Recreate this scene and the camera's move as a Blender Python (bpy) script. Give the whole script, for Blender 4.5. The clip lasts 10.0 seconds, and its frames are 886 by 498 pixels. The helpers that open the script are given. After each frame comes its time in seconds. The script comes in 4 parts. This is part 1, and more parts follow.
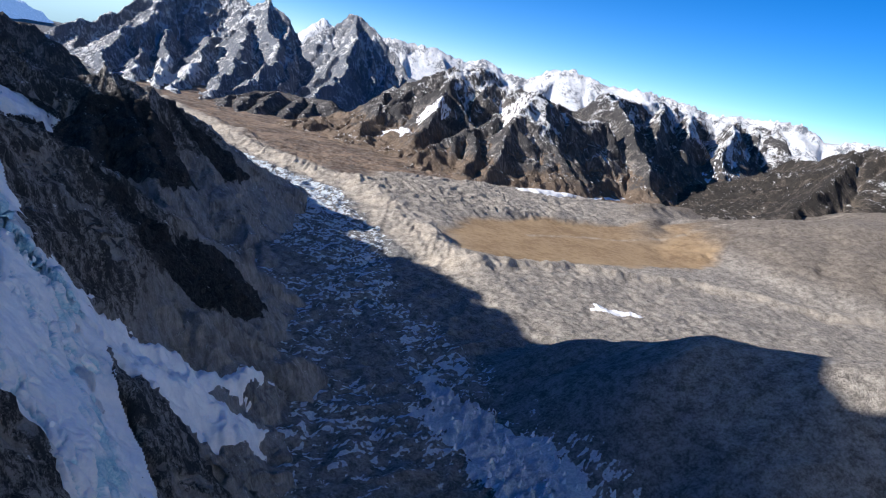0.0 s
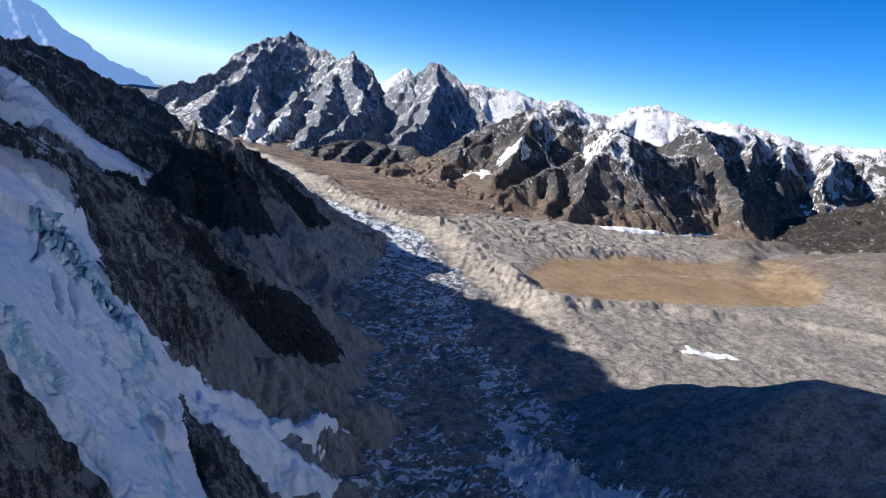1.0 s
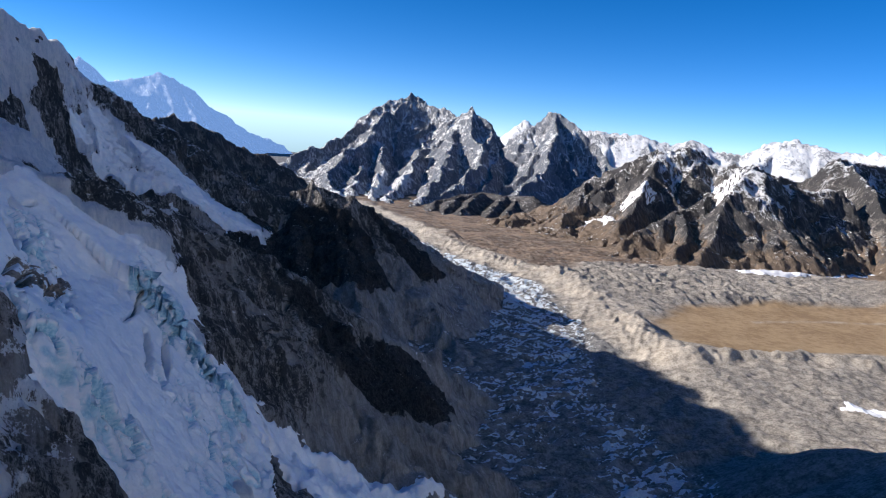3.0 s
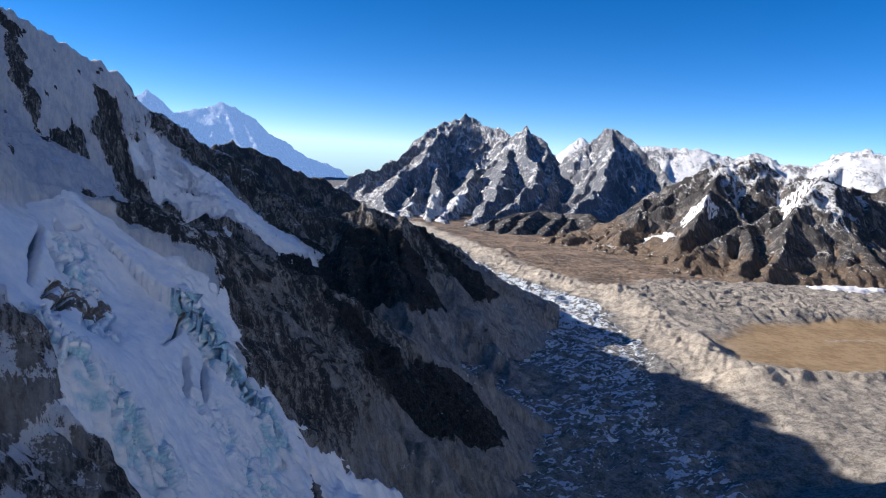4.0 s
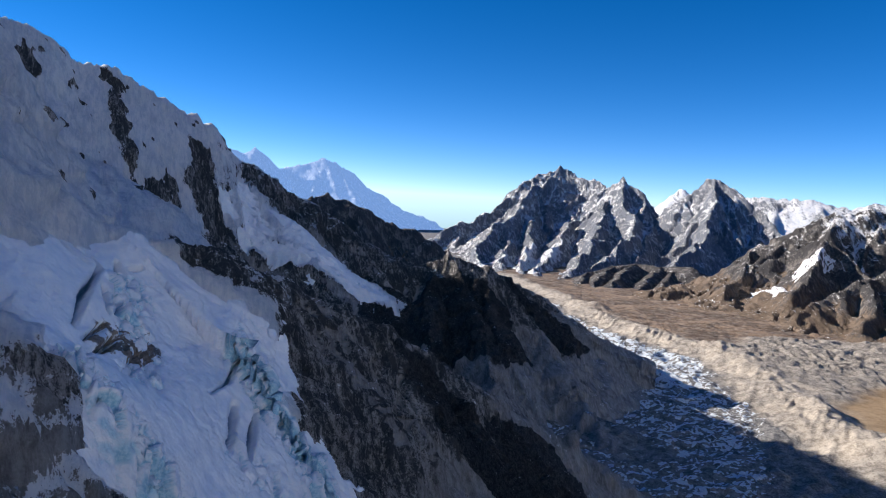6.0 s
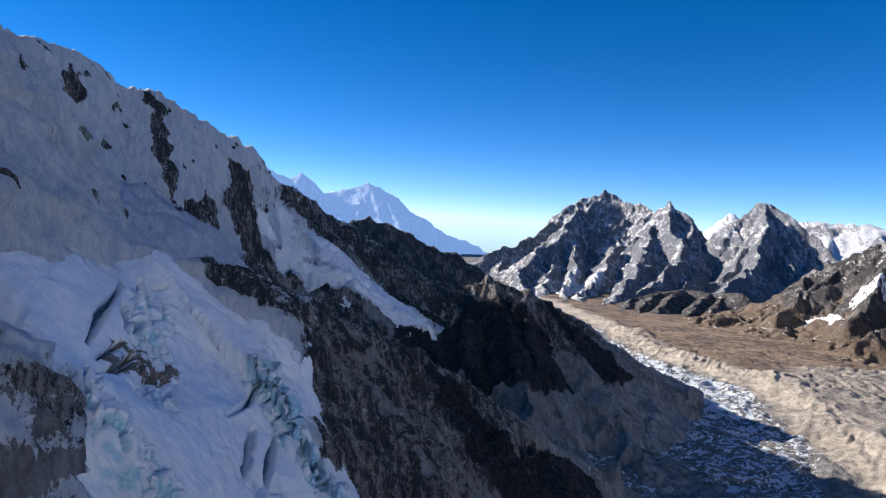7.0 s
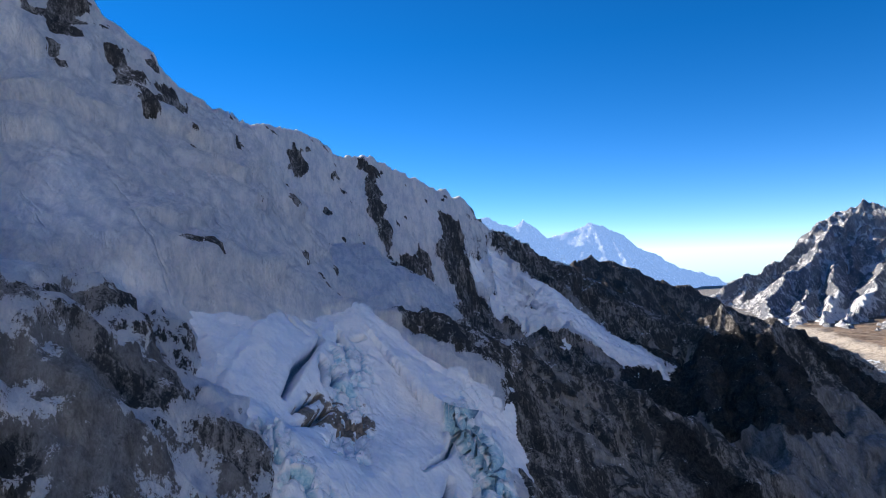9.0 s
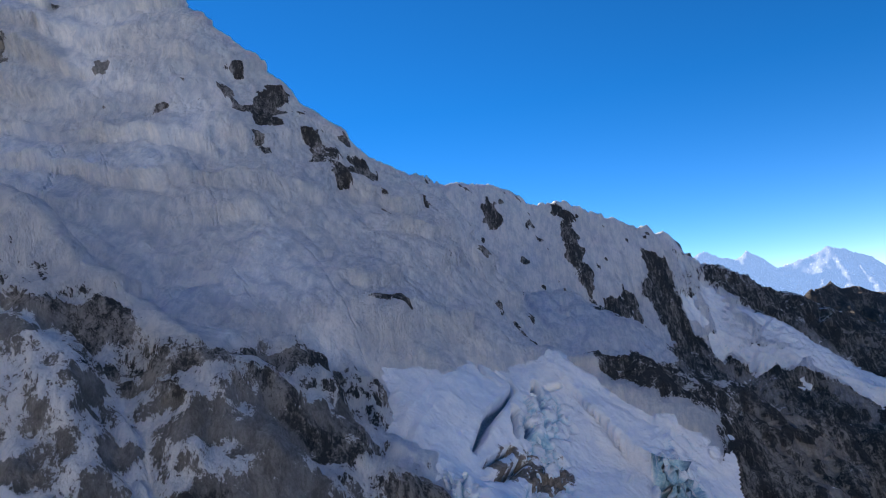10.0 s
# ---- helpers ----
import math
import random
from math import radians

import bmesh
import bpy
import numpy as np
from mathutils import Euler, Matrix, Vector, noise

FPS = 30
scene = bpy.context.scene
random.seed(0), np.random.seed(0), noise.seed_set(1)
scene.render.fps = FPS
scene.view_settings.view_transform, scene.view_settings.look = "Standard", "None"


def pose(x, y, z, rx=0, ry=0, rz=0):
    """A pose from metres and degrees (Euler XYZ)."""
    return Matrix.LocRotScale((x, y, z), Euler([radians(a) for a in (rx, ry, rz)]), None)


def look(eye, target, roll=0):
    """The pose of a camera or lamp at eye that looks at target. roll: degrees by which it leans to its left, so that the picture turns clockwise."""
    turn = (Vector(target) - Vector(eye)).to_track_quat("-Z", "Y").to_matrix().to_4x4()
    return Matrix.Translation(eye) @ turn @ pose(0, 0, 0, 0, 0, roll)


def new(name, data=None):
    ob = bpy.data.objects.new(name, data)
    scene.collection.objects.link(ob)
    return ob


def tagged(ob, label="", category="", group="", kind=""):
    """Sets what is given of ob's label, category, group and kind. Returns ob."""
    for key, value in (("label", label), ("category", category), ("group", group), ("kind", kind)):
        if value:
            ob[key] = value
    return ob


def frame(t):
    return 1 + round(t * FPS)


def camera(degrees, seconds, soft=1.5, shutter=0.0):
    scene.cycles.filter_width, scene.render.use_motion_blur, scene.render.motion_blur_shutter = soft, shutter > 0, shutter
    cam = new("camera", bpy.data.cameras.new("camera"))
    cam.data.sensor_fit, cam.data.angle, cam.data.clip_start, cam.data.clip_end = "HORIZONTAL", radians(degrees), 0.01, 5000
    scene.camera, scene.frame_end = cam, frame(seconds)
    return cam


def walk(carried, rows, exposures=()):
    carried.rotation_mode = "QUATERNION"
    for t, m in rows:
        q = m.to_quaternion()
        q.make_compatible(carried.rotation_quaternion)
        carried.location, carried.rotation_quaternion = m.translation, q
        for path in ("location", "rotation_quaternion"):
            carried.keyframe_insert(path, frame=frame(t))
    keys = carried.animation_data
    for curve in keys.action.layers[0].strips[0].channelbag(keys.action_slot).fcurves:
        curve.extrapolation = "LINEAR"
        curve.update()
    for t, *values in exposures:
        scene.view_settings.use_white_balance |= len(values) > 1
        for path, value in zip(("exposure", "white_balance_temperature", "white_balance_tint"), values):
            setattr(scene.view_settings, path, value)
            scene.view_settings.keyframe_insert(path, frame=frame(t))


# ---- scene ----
# The country is laid out at a quarter of its true size, so that its far ranges stay within the reach of the lens.
cam = camera(64.66, 10.0, soft=1.0)
# seconds, eye, heading to the right of +y, pitch, roll
PATH = [
    (0, 0.00, 0.00, 184.99, 21.918, -14.499, 12.447),
    (0.5, 4.41, 4.10, 184.22, 17.959, -13.456, 10.853),
    (1, 8.70, 7.97, 183.16, 14.204, -12.421, 9.424),
    (1.5, 12.80, 12.14, 182.13, 11.011, -11.511, 8.260),
    (2, 16.14, 16.50, 181.20, 8.319, -10.705, 7.257),
    (2.5, 19.30, 21.28, 180.34, 5.800, -10.107, 6.370),
    (4, 27.21, 35.95, 177.03, -1.593, -8.238, 3.801),
    (4.5, 29.64, 40.94, 175.98, -3.780, -7.469, 3.293),
    (5, 31.58, 46.03, 174.98, -5.831, -6.526, 3.121),
    (5.5, 33.38, 51.38, 173.74, -7.804, -5.440, 3.205),
    (7, 38.32, 67.65, 170.41, -13.385, -2.604, 3.421),
    (7.5, 39.63, 72.74, 169.71, -15.529, -1.840, 2.929),
    (8, 40.89, 77.50, 168.71, -18.946, -1.145, 1.777),
    (8.5, 42.04, 82.55, 167.62, -24.443, -0.367, -0.014),
    (9, 43.32, 87.72, 166.79, -31.891, 0.870, -2.355),
    (9.5, 44.84, 92.73, 165.85, -40.542, 3.154, -4.770),
    (10, 46.19, 98.01, 164.81, -48.649, 6.295, -6.719),
]


def aim(x, y, z, heading, pitch, roll):
    a, b = radians(heading), radians(pitch)
    return look((x, y, z), (x + 1000 * math.sin(a) * math.cos(b), y + 1000 * math.cos(a) * math.cos(b), z + 1000 * math.sin(b)), roll)


walk(cam, [(row[0], aim(*row[1:])) for row in PATH], [(0, 0.8, 6150, 14), (5, 0.86, 6480, 15), (7.5, 0.94, 6550, 15), (8.5, 0.94, 6600, 15), (9, 1.22, 6800, 15), (10, 1.34, 7350, 16)])

# ---- sky, sun, exposure ----
SUN_FROM = -88.0  # heading of the sun, to the right of +y
SUN_HIGH = 24.0
world = bpy.data.worlds.new("sky")
scene.world = world
world.use_nodes = True
wn, wl = world.node_tree.nodes, world.node_tree.links
sky = wn.new("ShaderNodeTexSky")
sky.sky_type = "NISHITA"
sky.sun_disc = False
sky.sun_elevation = radians(SUN_HIGH)
sky.sun_rotation = radians(SUN_FROM)
sky.altitude = 4000.0
sky.air_density = 0.65
sky.dust_density = 0.0
sky.ozone_density = 2.0
deep = wn.new("ShaderNodeHueSaturation")
deep.inputs["Saturation"].default_value = 1.36
deep.inputs["Hue"].default_value = 0.503
wn["Background"].inputs["Strength"].default_value = 0.096
wl.new(sky.outputs["Color"], deep.inputs["Color"])
wl.new(deep.outputs["Color"], wn["Background"].inputs["Color"])

sun_data = bpy.data.lights.new("sun", "SUN")
sun_data.energy = 4.8
sun_data.angle = radians(0.53)
sun_data.color = (1.0, 0.93, 0.82)
sun = new("sun", sun_data)
a, b = radians(SUN_FROM), radians(SUN_HIGH)
sun.matrix_world = look((math.sin(a) * math.cos(b) * 900, math.cos(a) * math.cos(b) * 900, math.sin(b) * 900), (0, 0, 0))


# ---- noise and shapes of land ----
def hash3(i, j, k, seed):
    h = (i * 374761393 + j * 668265263 + k * 2147483647 + seed * 1274126177) & 0xFFFFFFFF
    h = ((h ^ (h >> 13)) * 1274126177) & 0xFFFFFFFF
    return h ^ (h >> 16)


GRADS = np.array([(x, y, z) for x in (-1, 0, 1) for y in (-1, 0, 1) for z in (-1, 0, 1) if abs(x) + abs(y) + abs(z) == 2], float)


def perlin(x, y, z, seed=0):
    xi, yi, zi = np.floor(x).astype(np.int64), np.floor(y).astype(np.int64), np.floor(z).astype(np.int64)
    xf, yf, zf = x - xi, y - yi, z - zi
    u, v, w = (f * f * f * (f * (f * 6 - 15) + 10) for f in (xf, yf, zf))
    total = 0.0
    for dx in (0, 1):
        for dy in (0, 1):
            for dz in (0, 1):
                g = GRADS[hash3(xi + dx, yi + dy, zi + dz, seed) % 12]
                dot = g[..., 0] * (xf - dx) + g[..., 1] * (yf - dy) + g[..., 2] * (zf - dz)
                total = total + dot * (u if dx else 1 - u) * (v if dy else 1 - v) * (w if dz else 1 - w)
    return total


SPOKES = np.array([(math.cos(k * math.pi / 8), math.sin(k * math.pi / 8)) for k in range(16)]) * 1.2


def perlin_flat(x, y, seed=0):
    xi, yi = np.floor(x).astype(np.int64), np.floor(y).astype(np.int64)
    xf, yf = x - xi, y - yi
    u, v = (f * f * f * (f * (f * 6 - 15) + 10) for f in (xf, yf))
    total = 0.0
    for dx in (0, 1):
        for dy in (0, 1):
            g = SPOKES[hash3(xi + dx, yi + dy, 7, seed) & 15]
            total = total + (g[..., 0] * (xf - dx) + g[..., 1] * (yf - dy)) * (u if dx else 1 - u) * (v if dy else 1 - v)
    return total


def fbm(x, y, size, octaves=4, seed=0, z=None, gain=0.5, ridged=False):
    """Layered noise, about -1 to 1; ridged: sharp crests at 1, hollows below."""
    out, amp, norm = 0.0, 1.0, 0.0
    for n in range(octaves):
        f = 2.03**n / size
        if z is None:
            p = perlin_flat(x * f + 17.3 * n, y * f - 9.1 * n, seed + n)
        else:
            p = perlin(x * f + 17.3 * n, y * f - 9.1 * n, z * f + 3.7 * n, seed + n)
        p = 1 - 2.6 * np.abs(p) if ridged else p * 1.6
        out, norm, amp = out + amp * p, norm + amp, amp * gain
    return out / norm


def smooth(a, b, v):
    t = np.clip((v - a) / (b - a), 0, 1)
    return t * t * (3 - 2 * t)


def cells(x, y, size, seed=0):
    """Broken blocks: the distance to the nearest and the next block's middle, and a number of its own for each block."""
    x, y = x / size, y / size
    xi, yi = np.floor(x).astype(np.int64), np.floor(y).astype(np.int64)
    f1, f2, own = np.full(x.shape, 9.0), np.full(x.shape, 9.0), np.zeros(x.shape)
    for dx in (-1, 0, 1):
        for dy in (-1, 0, 1):
            h = hash3(xi + dx, yi + dy, xi * 0, seed)
            d = np.hypot(xi + dx + (h % 1000) / 1000 - x, yi + dy + (h // 1000 % 1000) / 1000 - y)
            nearer = d < f1
            f2 = np.where(nearer, f1, np.minimum(f2, d))
            own = np.where(nearer, (h // 1000000 % 1000) / 1000, own)
            f1 = np.where(nearer, d, f1)
    return f1, f2, own


def ridge(x, y, crest, left, right, round_off=2.0, foot=None):
    """Land that falls away from a crest line of (x, y, z) with one steepness on either hand (left and right of the way along it); with a foot,
    its sides are hollow and run out at that height."""
    best = np.full(x.shape, -1e9)
    for (ax, ay, az), (bx, by, bz) in zip(crest[:-1], crest[1:]):
        dx, dy = bx - ax, by - ay
        t = np.clip(((x - ax) * dx + (y - ay) * dy) / (dx * dx + dy * dy), 0, 1)
        ox, oy = x - ax - t * dx, y - ay - t * dy
        d = np.sqrt(ox * ox + oy * oy + round_off * round_off) - round_off
        s = np.where(dx * oy - dy * ox > 0, left, right)
        top = az + t * (bz - az)
        if foot is None:
            best = np.maximum(best, top - s * d)
        else:
            tall = np.maximum(top - foot, 0.5)
            best = np.maximum(best, foot - 6 + tall * (0.6 * np.exp(-1.8 * s * d / tall) + 0.4 * (1 - s * d / tall)))
    return best


def spurs(crest, gap, fall, foot, seed, kids=2, sides=(1, -1), turn=40):
    """Side ribs that run down from a crest line to the foot of the land, each with smaller ribs of its own."""
    rng = random.Random(seed)
    out = []
    for (ax, ay, az), (bx, by, bz) in zip(crest[:-1], crest[1:]):
        long = math.hypot(bx - ax, by - ay)
        for n in range(max(1, round(long / gap))):
            t = min(0.98, (n + rng.uniform(0.15, 0.85)) / max(1, round(long / gap)))
            x, y, z = ax + t * (bx - ax), ay + t * (by - ay), az + t * (bz - az)
            for side in sides:
                heading = math.atan2(bx - ax, by - ay) + side * radians(90 + rng.uniform(-turn, turn))
                drop = (z - foot) * rng.uniform(0.55, 1.0)
                if drop < 8:
                    continue
                line, steps = [(x, y, z - 0.01 * drop)], 4
                for k in range(steps):
                    heading += radians(rng.uniform(-16, 16))
                    part = drop / steps * (1.35 - 0.23 * k)
                    run = drop / steps / fall * rng.uniform(0.8, 1.2)
                    px, py, pz = line[-1]
                    line.append((px + run * math.sin(heading), py + run * math.cos(heading), pz - part))
                out.append(line)
                for k in range(kids):
                    m = rng.randrange(1, 4)
                    px, py, pz = line[m]
                    turned = heading + rng.choice((-1, 1)) * radians(rng.uniform(35, 65))
                    low = min(pz - foot, drop * 0.5) * rng.uniform(0.5, 1)
                    run = low / fall * 0.8
                    out.append([(px, py, pz - 1), (px + run * 0.5 * math.sin(turned), py + run * 0.5 * math.cos(turned), pz - low * 0.55), (px + run * math.sin(turned), py + run * math.cos(turned), pz - low)])
    return out


def line_gap(x, y, line):
    """The distance from a line of (x, y) points, and the share of the way along it."""
    best, along = np.full(x.shape, 1e9), np.zeros(x.shape)
    n = len(line) - 1
    for k, ((ax, ay), (bx, by)) in enumerate(zip(line[:-1], line[1:])):
        dx, dy = bx - ax, by - ay
        t = np.clip(((x - ax) * dx + (y - ay) * dy) / (dx * dx + dy * dy), 0, 1)
        d = np.hypot(x - ax - t * dx, y - ay - t * dy)
        along = np.where(d < best, (k + t) / n, along)
        best = np.minimum(best, d)
    return best, along


def inside(x, y, corners):
    """How far a place lies within a closed outline (negative outside)."""
    d, _ = line_gap(x, y, corners + corners[:1])
    odd = np.zeros(x.shape, bool)
    for (ax, ay), (bx, by) in zip(corners, corners[1:] + corners[:1]):
        cross = ((ay > y) != (by > y)) & (x < (bx - ax) * (y - ay) / ((by - ay) or 1e-9) + ax)
        odd ^= cross
    return np.where(odd, d, -d)


def merge(k, *heights):
    """A soft maximum of heights, rounded over about k metres."""
    m = np.max(heights, axis=0)
    return m + k * np.log(sum(np.exp(np.maximum((h - m) / k, -40)) for h in heights))


def axis(*stretches):
    """Grid lines: (start, end, step) stretches joined."""
    parts = [np.arange(a, b, s) for a, b, s in stretches]
    return np.concatenate(parts + [[stretches[-1][1]]])


def hollows(z, step, turns=10):
    """Where the land lies below its surroundings, 0 to 1 (0.3: plain slope)."""
    calm = z.copy()
    for _ in range(turns):
        calm[1:-1, 1:-1] = (calm[:-2, 1:-1] + calm[2:, 1:-1] + calm[1:-1, :-2] + calm[1:-1, 2:]) / 4
    return np.clip(0.3 + 0.5 * (calm - z) / step, 0, 1)


def erode(z, step, drops, seed, bite=1.0, steps=60):
    """Rain on a grid of heights: drops run down it and cut gullies where many pass. Returns the change of height and how much water passed."""
    draw = np.random.RandomState(seed)
    nx, ny = z.shape
    cut = np.zeros(z.shape)
    for turn in range(2):
        h, flow = (z + cut).ravel(), np.zeros(z.size)
        px, py = draw.uniform(1, nx - 2.01, drops), draw.uniform(1, ny - 2.01, drops)
        dx, dy = np.zeros(drops), np.zeros(drops)
        for n in range(steps):
            i, j = px.astype(int), py.astype(int)
            u, v, k = px - i, py - j, i * ny + j
            a, b, c, d = h[k], h[k + ny], h[k + 1], h[k + ny + 1]
            dx = 0.3 * dx - 0.7 * ((b - a) * (1 - v) + (d - c) * v) / step
            dy = 0.3 * dy - 0.7 * ((c - a) * (1 - u) + (d - b) * u) / step
            long = np.maximum(np.hypot(dx, dy), 0.05)
            px, py = np.clip(px + dx / long, 1, nx - 2.01), np.clip(py + dy / long, 1, ny - 2.01)
            flow += np.bincount(k, minlength=z.size)
        flow = np.log1p(flow.reshape(nx, ny) / (flow.mean() + 1e-9))
        soft = flow.copy()
        soft[1:-1, 1:-1] = flow[1:-1, 1:-1] * 0.4 + (flow[:-2, 1:-1] + flow[2:, 1:-1] + flow[1:-1, :-2] + flow[1:-1, 2:]) * 0.15
        cut -= bite * step * np.clip(soft - 0.6, -0.4, 1.6) * 0.8
    return cut, np.clip(soft / 2.0, 0, 1)


def spread(coarse, shape, k):
    """A grid of every k-th point, drawn out to all points."""
    i, j = (np.minimum(np.arange(n) / k, m - 1.001) for n, m in zip(shape, coarse.shape))
    i0, j0 = i.astype(int), j.astype(int)
    u, v = (i - i0)[:, None], (j - j0)[None, :]
    row = coarse[i0] * (1 - u) + coarse[i0 + 1] * u
    return row[:, j0] * (1 - v) + row[:, j0 + 1] * v


def sheet(name, xs, ys, height, material, parent=None, push=None, keep=None, marks=None, label="", rain=0, bite=1.0, broad=0.0, spare=None):
    """A sheet of land over a grid. height(x, y); push(x, y, z): metres by which it swells along its own normal; keep(x, y, z): where it
    is; rain: drops that erode it (broad: how deep the wide gullies are; spare(x, y): where they do not cut); marks(x, y, z, steep, ran): named shares for the material (ran: how hollow it lies)."""
    x, y = (a.astype(float) for a in np.meshgrid(xs, ys, indexing="ij"))
    z = height(x, y)
    zx, zy = np.gradient(z, xs, axis=0), np.gradient(z, ys, axis=1)
    length = np.sqrt(1 + zx * zx + zy * zy)
    mask = keep(x, y, z) if keep else np.ones(x.shape, bool)
    x0, y0, z0, steep = x, y, z, np.degrees(np.arccos(1 / length))
    if push:
        p = push(x, y, z)
        x, y, z = x - zx / length * p, y - zy / length * p, z + p / length
    if rain:
        width, hold = float(np.median(np.diff(xs))), 1 - spare(x0, y0) if spare else 1
        deep, wide = (spread(a, z.shape, 4) for a in erode(z[::4, ::4], width * 4, max(2000, rain // 6), len(xs), broad, 40))
        z = z + deep * hold
        cut, flow = erode(z, width, rain, len(xs), bite, 45)
        z, flow = z + cut * hold, np.clip(0.55 * flow + 0.6 * wide, 0, 1) if broad else flow
    ran = hollows(z, float(np.median(np.diff(xs)))) if marks else z
    named = marks(x0, y0, z0, steep, ran) if marks else {}
    if rain:
        named["gully"] = flow
    nx, ny = x.shape
    grid = np.arange(nx * ny).reshape(nx, ny)
    quads = np.stack([grid[:-1, :-1], grid[1:, :-1], grid[1:, 1:], grid[:-1, 1:]], -1)
    on = mask[:-1, :-1] | mask[1:, :-1] | mask[1:, 1:] | mask[:-1, 1:]
    quads = quads[on]
    used = np.unique(quads)
    back = np.full(nx * ny, -1)
    back[used] = np.arange(len(used))
    quads = back[quads]
    me = bpy.data.meshes.new(name)
    me.vertices.add(len(used))
    me.vertices.foreach_set("co", np.stack([x, y, z], -1).reshape(-1, 3)[used].ravel().astype(np.float32))
    me.loops.add(quads.size)
    me.polygons.add(len(quads))
    me.loops.foreach_set("vertex_index", quads.ravel().astype(np.int32))
    me.polygons.foreach_set("loop_start", np.arange(0, quads.size, 4, dtype=np.int32))
    me.polygons.foreach_set("use_smooth", np.ones(len(quads), bool))
    for key, value in named.items():
        at = me.attributes.new(key, "FLOAT", "POINT")
        at.data.foreach_set("value", np.broadcast_to(value, grid.shape).ravel()[used].astype(np.float32))
    me.update()
    me.materials.append(material)
    ob = new(name, me)
    if parent:
        ob.parent = parent
    if label:
        ob["label"] = label
    return ob


def thing(name, label, category):
    """An empty that carries the parts of one thing."""
    ob = new(name)
    return tagged(ob, label, category)


# ---- materials ----
def tree(name):
    m = bpy.data.materials.new(name)
    m.use_nodes = True
    return m, m.node_tree.nodes, m.node_tree.links


class Shade:
    """Small helper to wire a node material."""

    def __init__(self, name, rough=0.9):
        self.m, self.n, self.l = tree(name)
        self.out = self.n["Principled BSDF"]
        self.out.inputs["Roughness"].default_value = rough
        self.out.inputs["Specular IOR Level"].default_value = 0.2
        self.geo = self.n.new("ShaderNodeNewGeometry")

    def put(self, socket, value):
        if isinstance(value, bpy.types.NodeSocket):
            self.l.new(value, socket)
        elif isinstance(value, tuple) and len(value) == 3 and socket.type == "RGBA":
            socket.default_value = (*value, 1)
        else:
            socket.default_value = value

    def noise(self, size, detail=6.0, rough=0.6, stretch=(1, 1, 1), warp=0.0, offset=0.0, turn=0.0):
        mp = self.n.new("ShaderNodeMapping")
        spin = self.n.new("ShaderNodeVectorRotate")
        spin.rotation_type = "Z_AXIS"
        spin.inputs["Angle"].default_value = radians(turn)
        self.l.new(self.geo.outputs["Position"], spin.inputs["Vector"])
        self.l.new(spin.outputs[0] if turn else self.geo.outputs["Position"], mp.inputs["Vector"])
        mp.inputs["Scale"].default_value = tuple(s / size for s in stretch)
        mp.inputs["Location"].default_value = (offset, offset * 1.7, offset * 0.3)
        t = self.n.new("ShaderNodeTexNoise")
        t.inputs["Scale"].default_value = 1.0
        t.inputs["Detail"].default_value = detail
        t.inputs["Roughness"].default_value = rough
        t.inputs["Distortion"].default_value = warp
        self.l.new(mp.outputs["Vector"], t.inputs["Vector"])
        return t.outputs["Fac"]

    def cells(self, size, feature="F1"):
        mp = self.n.new("ShaderNodeMapping")
        self.l.new(self.geo.outputs["Position"], mp.inputs["Vector"])
        mp.inputs["Scale"].default_value = (1 / size,) * 3
        t = self.n.new("ShaderNodeTexVoronoi")
        t.feature = feature
        t.inputs["Scale"].default_value = 1.0
        self.l.new(mp.outputs["Vector"], t.inputs["Vector"])
        return t.outputs["Distance"]

    def mark(self, key):
        t = self.n.new("ShaderNodeAttribute")
        t.attribute_name = key
        return t.outputs["Fac"]

    def math(self, op, a, b=0.0, c=0.0):
        t = self.n.new("ShaderNodeMath")
        t.operation = op
        for s, v in zip(t.inputs, (a, b, c)):
            self.put(s, v)
        return t.outputs[0]

    def step(self, v, a, b):
        t = self.n.new("ShaderNodeMapRange")
        t.interpolation_type = "SMOOTHSTEP"
        for s, w in zip(t.inputs[:3], (v, a, b)):
            self.put(s, w)
        return t.outputs[0]

    def mix(self, f, a, b):
        t = self.n.new("ShaderNodeMix")
        t.data_type = "RGBA"
        self.put(t.inputs["Factor"], f)
        self.put(t.inputs[6], a)
        self.put(t.inputs[7], b)
        return t.outputs[2]

    def up(self):
        t = self.n.new("ShaderNodeSeparateXYZ")
        self.l.new(self.geo.outputs["Normal"], t.inputs[0])
        return t.outputs["Z"]

    def bump(self, height, far, strength=1.0):
        t = self.n.new("ShaderNodeBump")
        t.inputs["Distance"].default_value = far
        t.inputs["Strength"].default_value = strength
        self.l.new(height, t.inputs["Height"])
        self.l.new(t.outputs[0], self.out.inputs["Normal"])

    def done(self, colour, rough=None):
        self.put(self.out.inputs["Base Color"], colour)
        if rough is not None:
            self.put(self.out.inputs["Roughness"], rough)
        return self.m


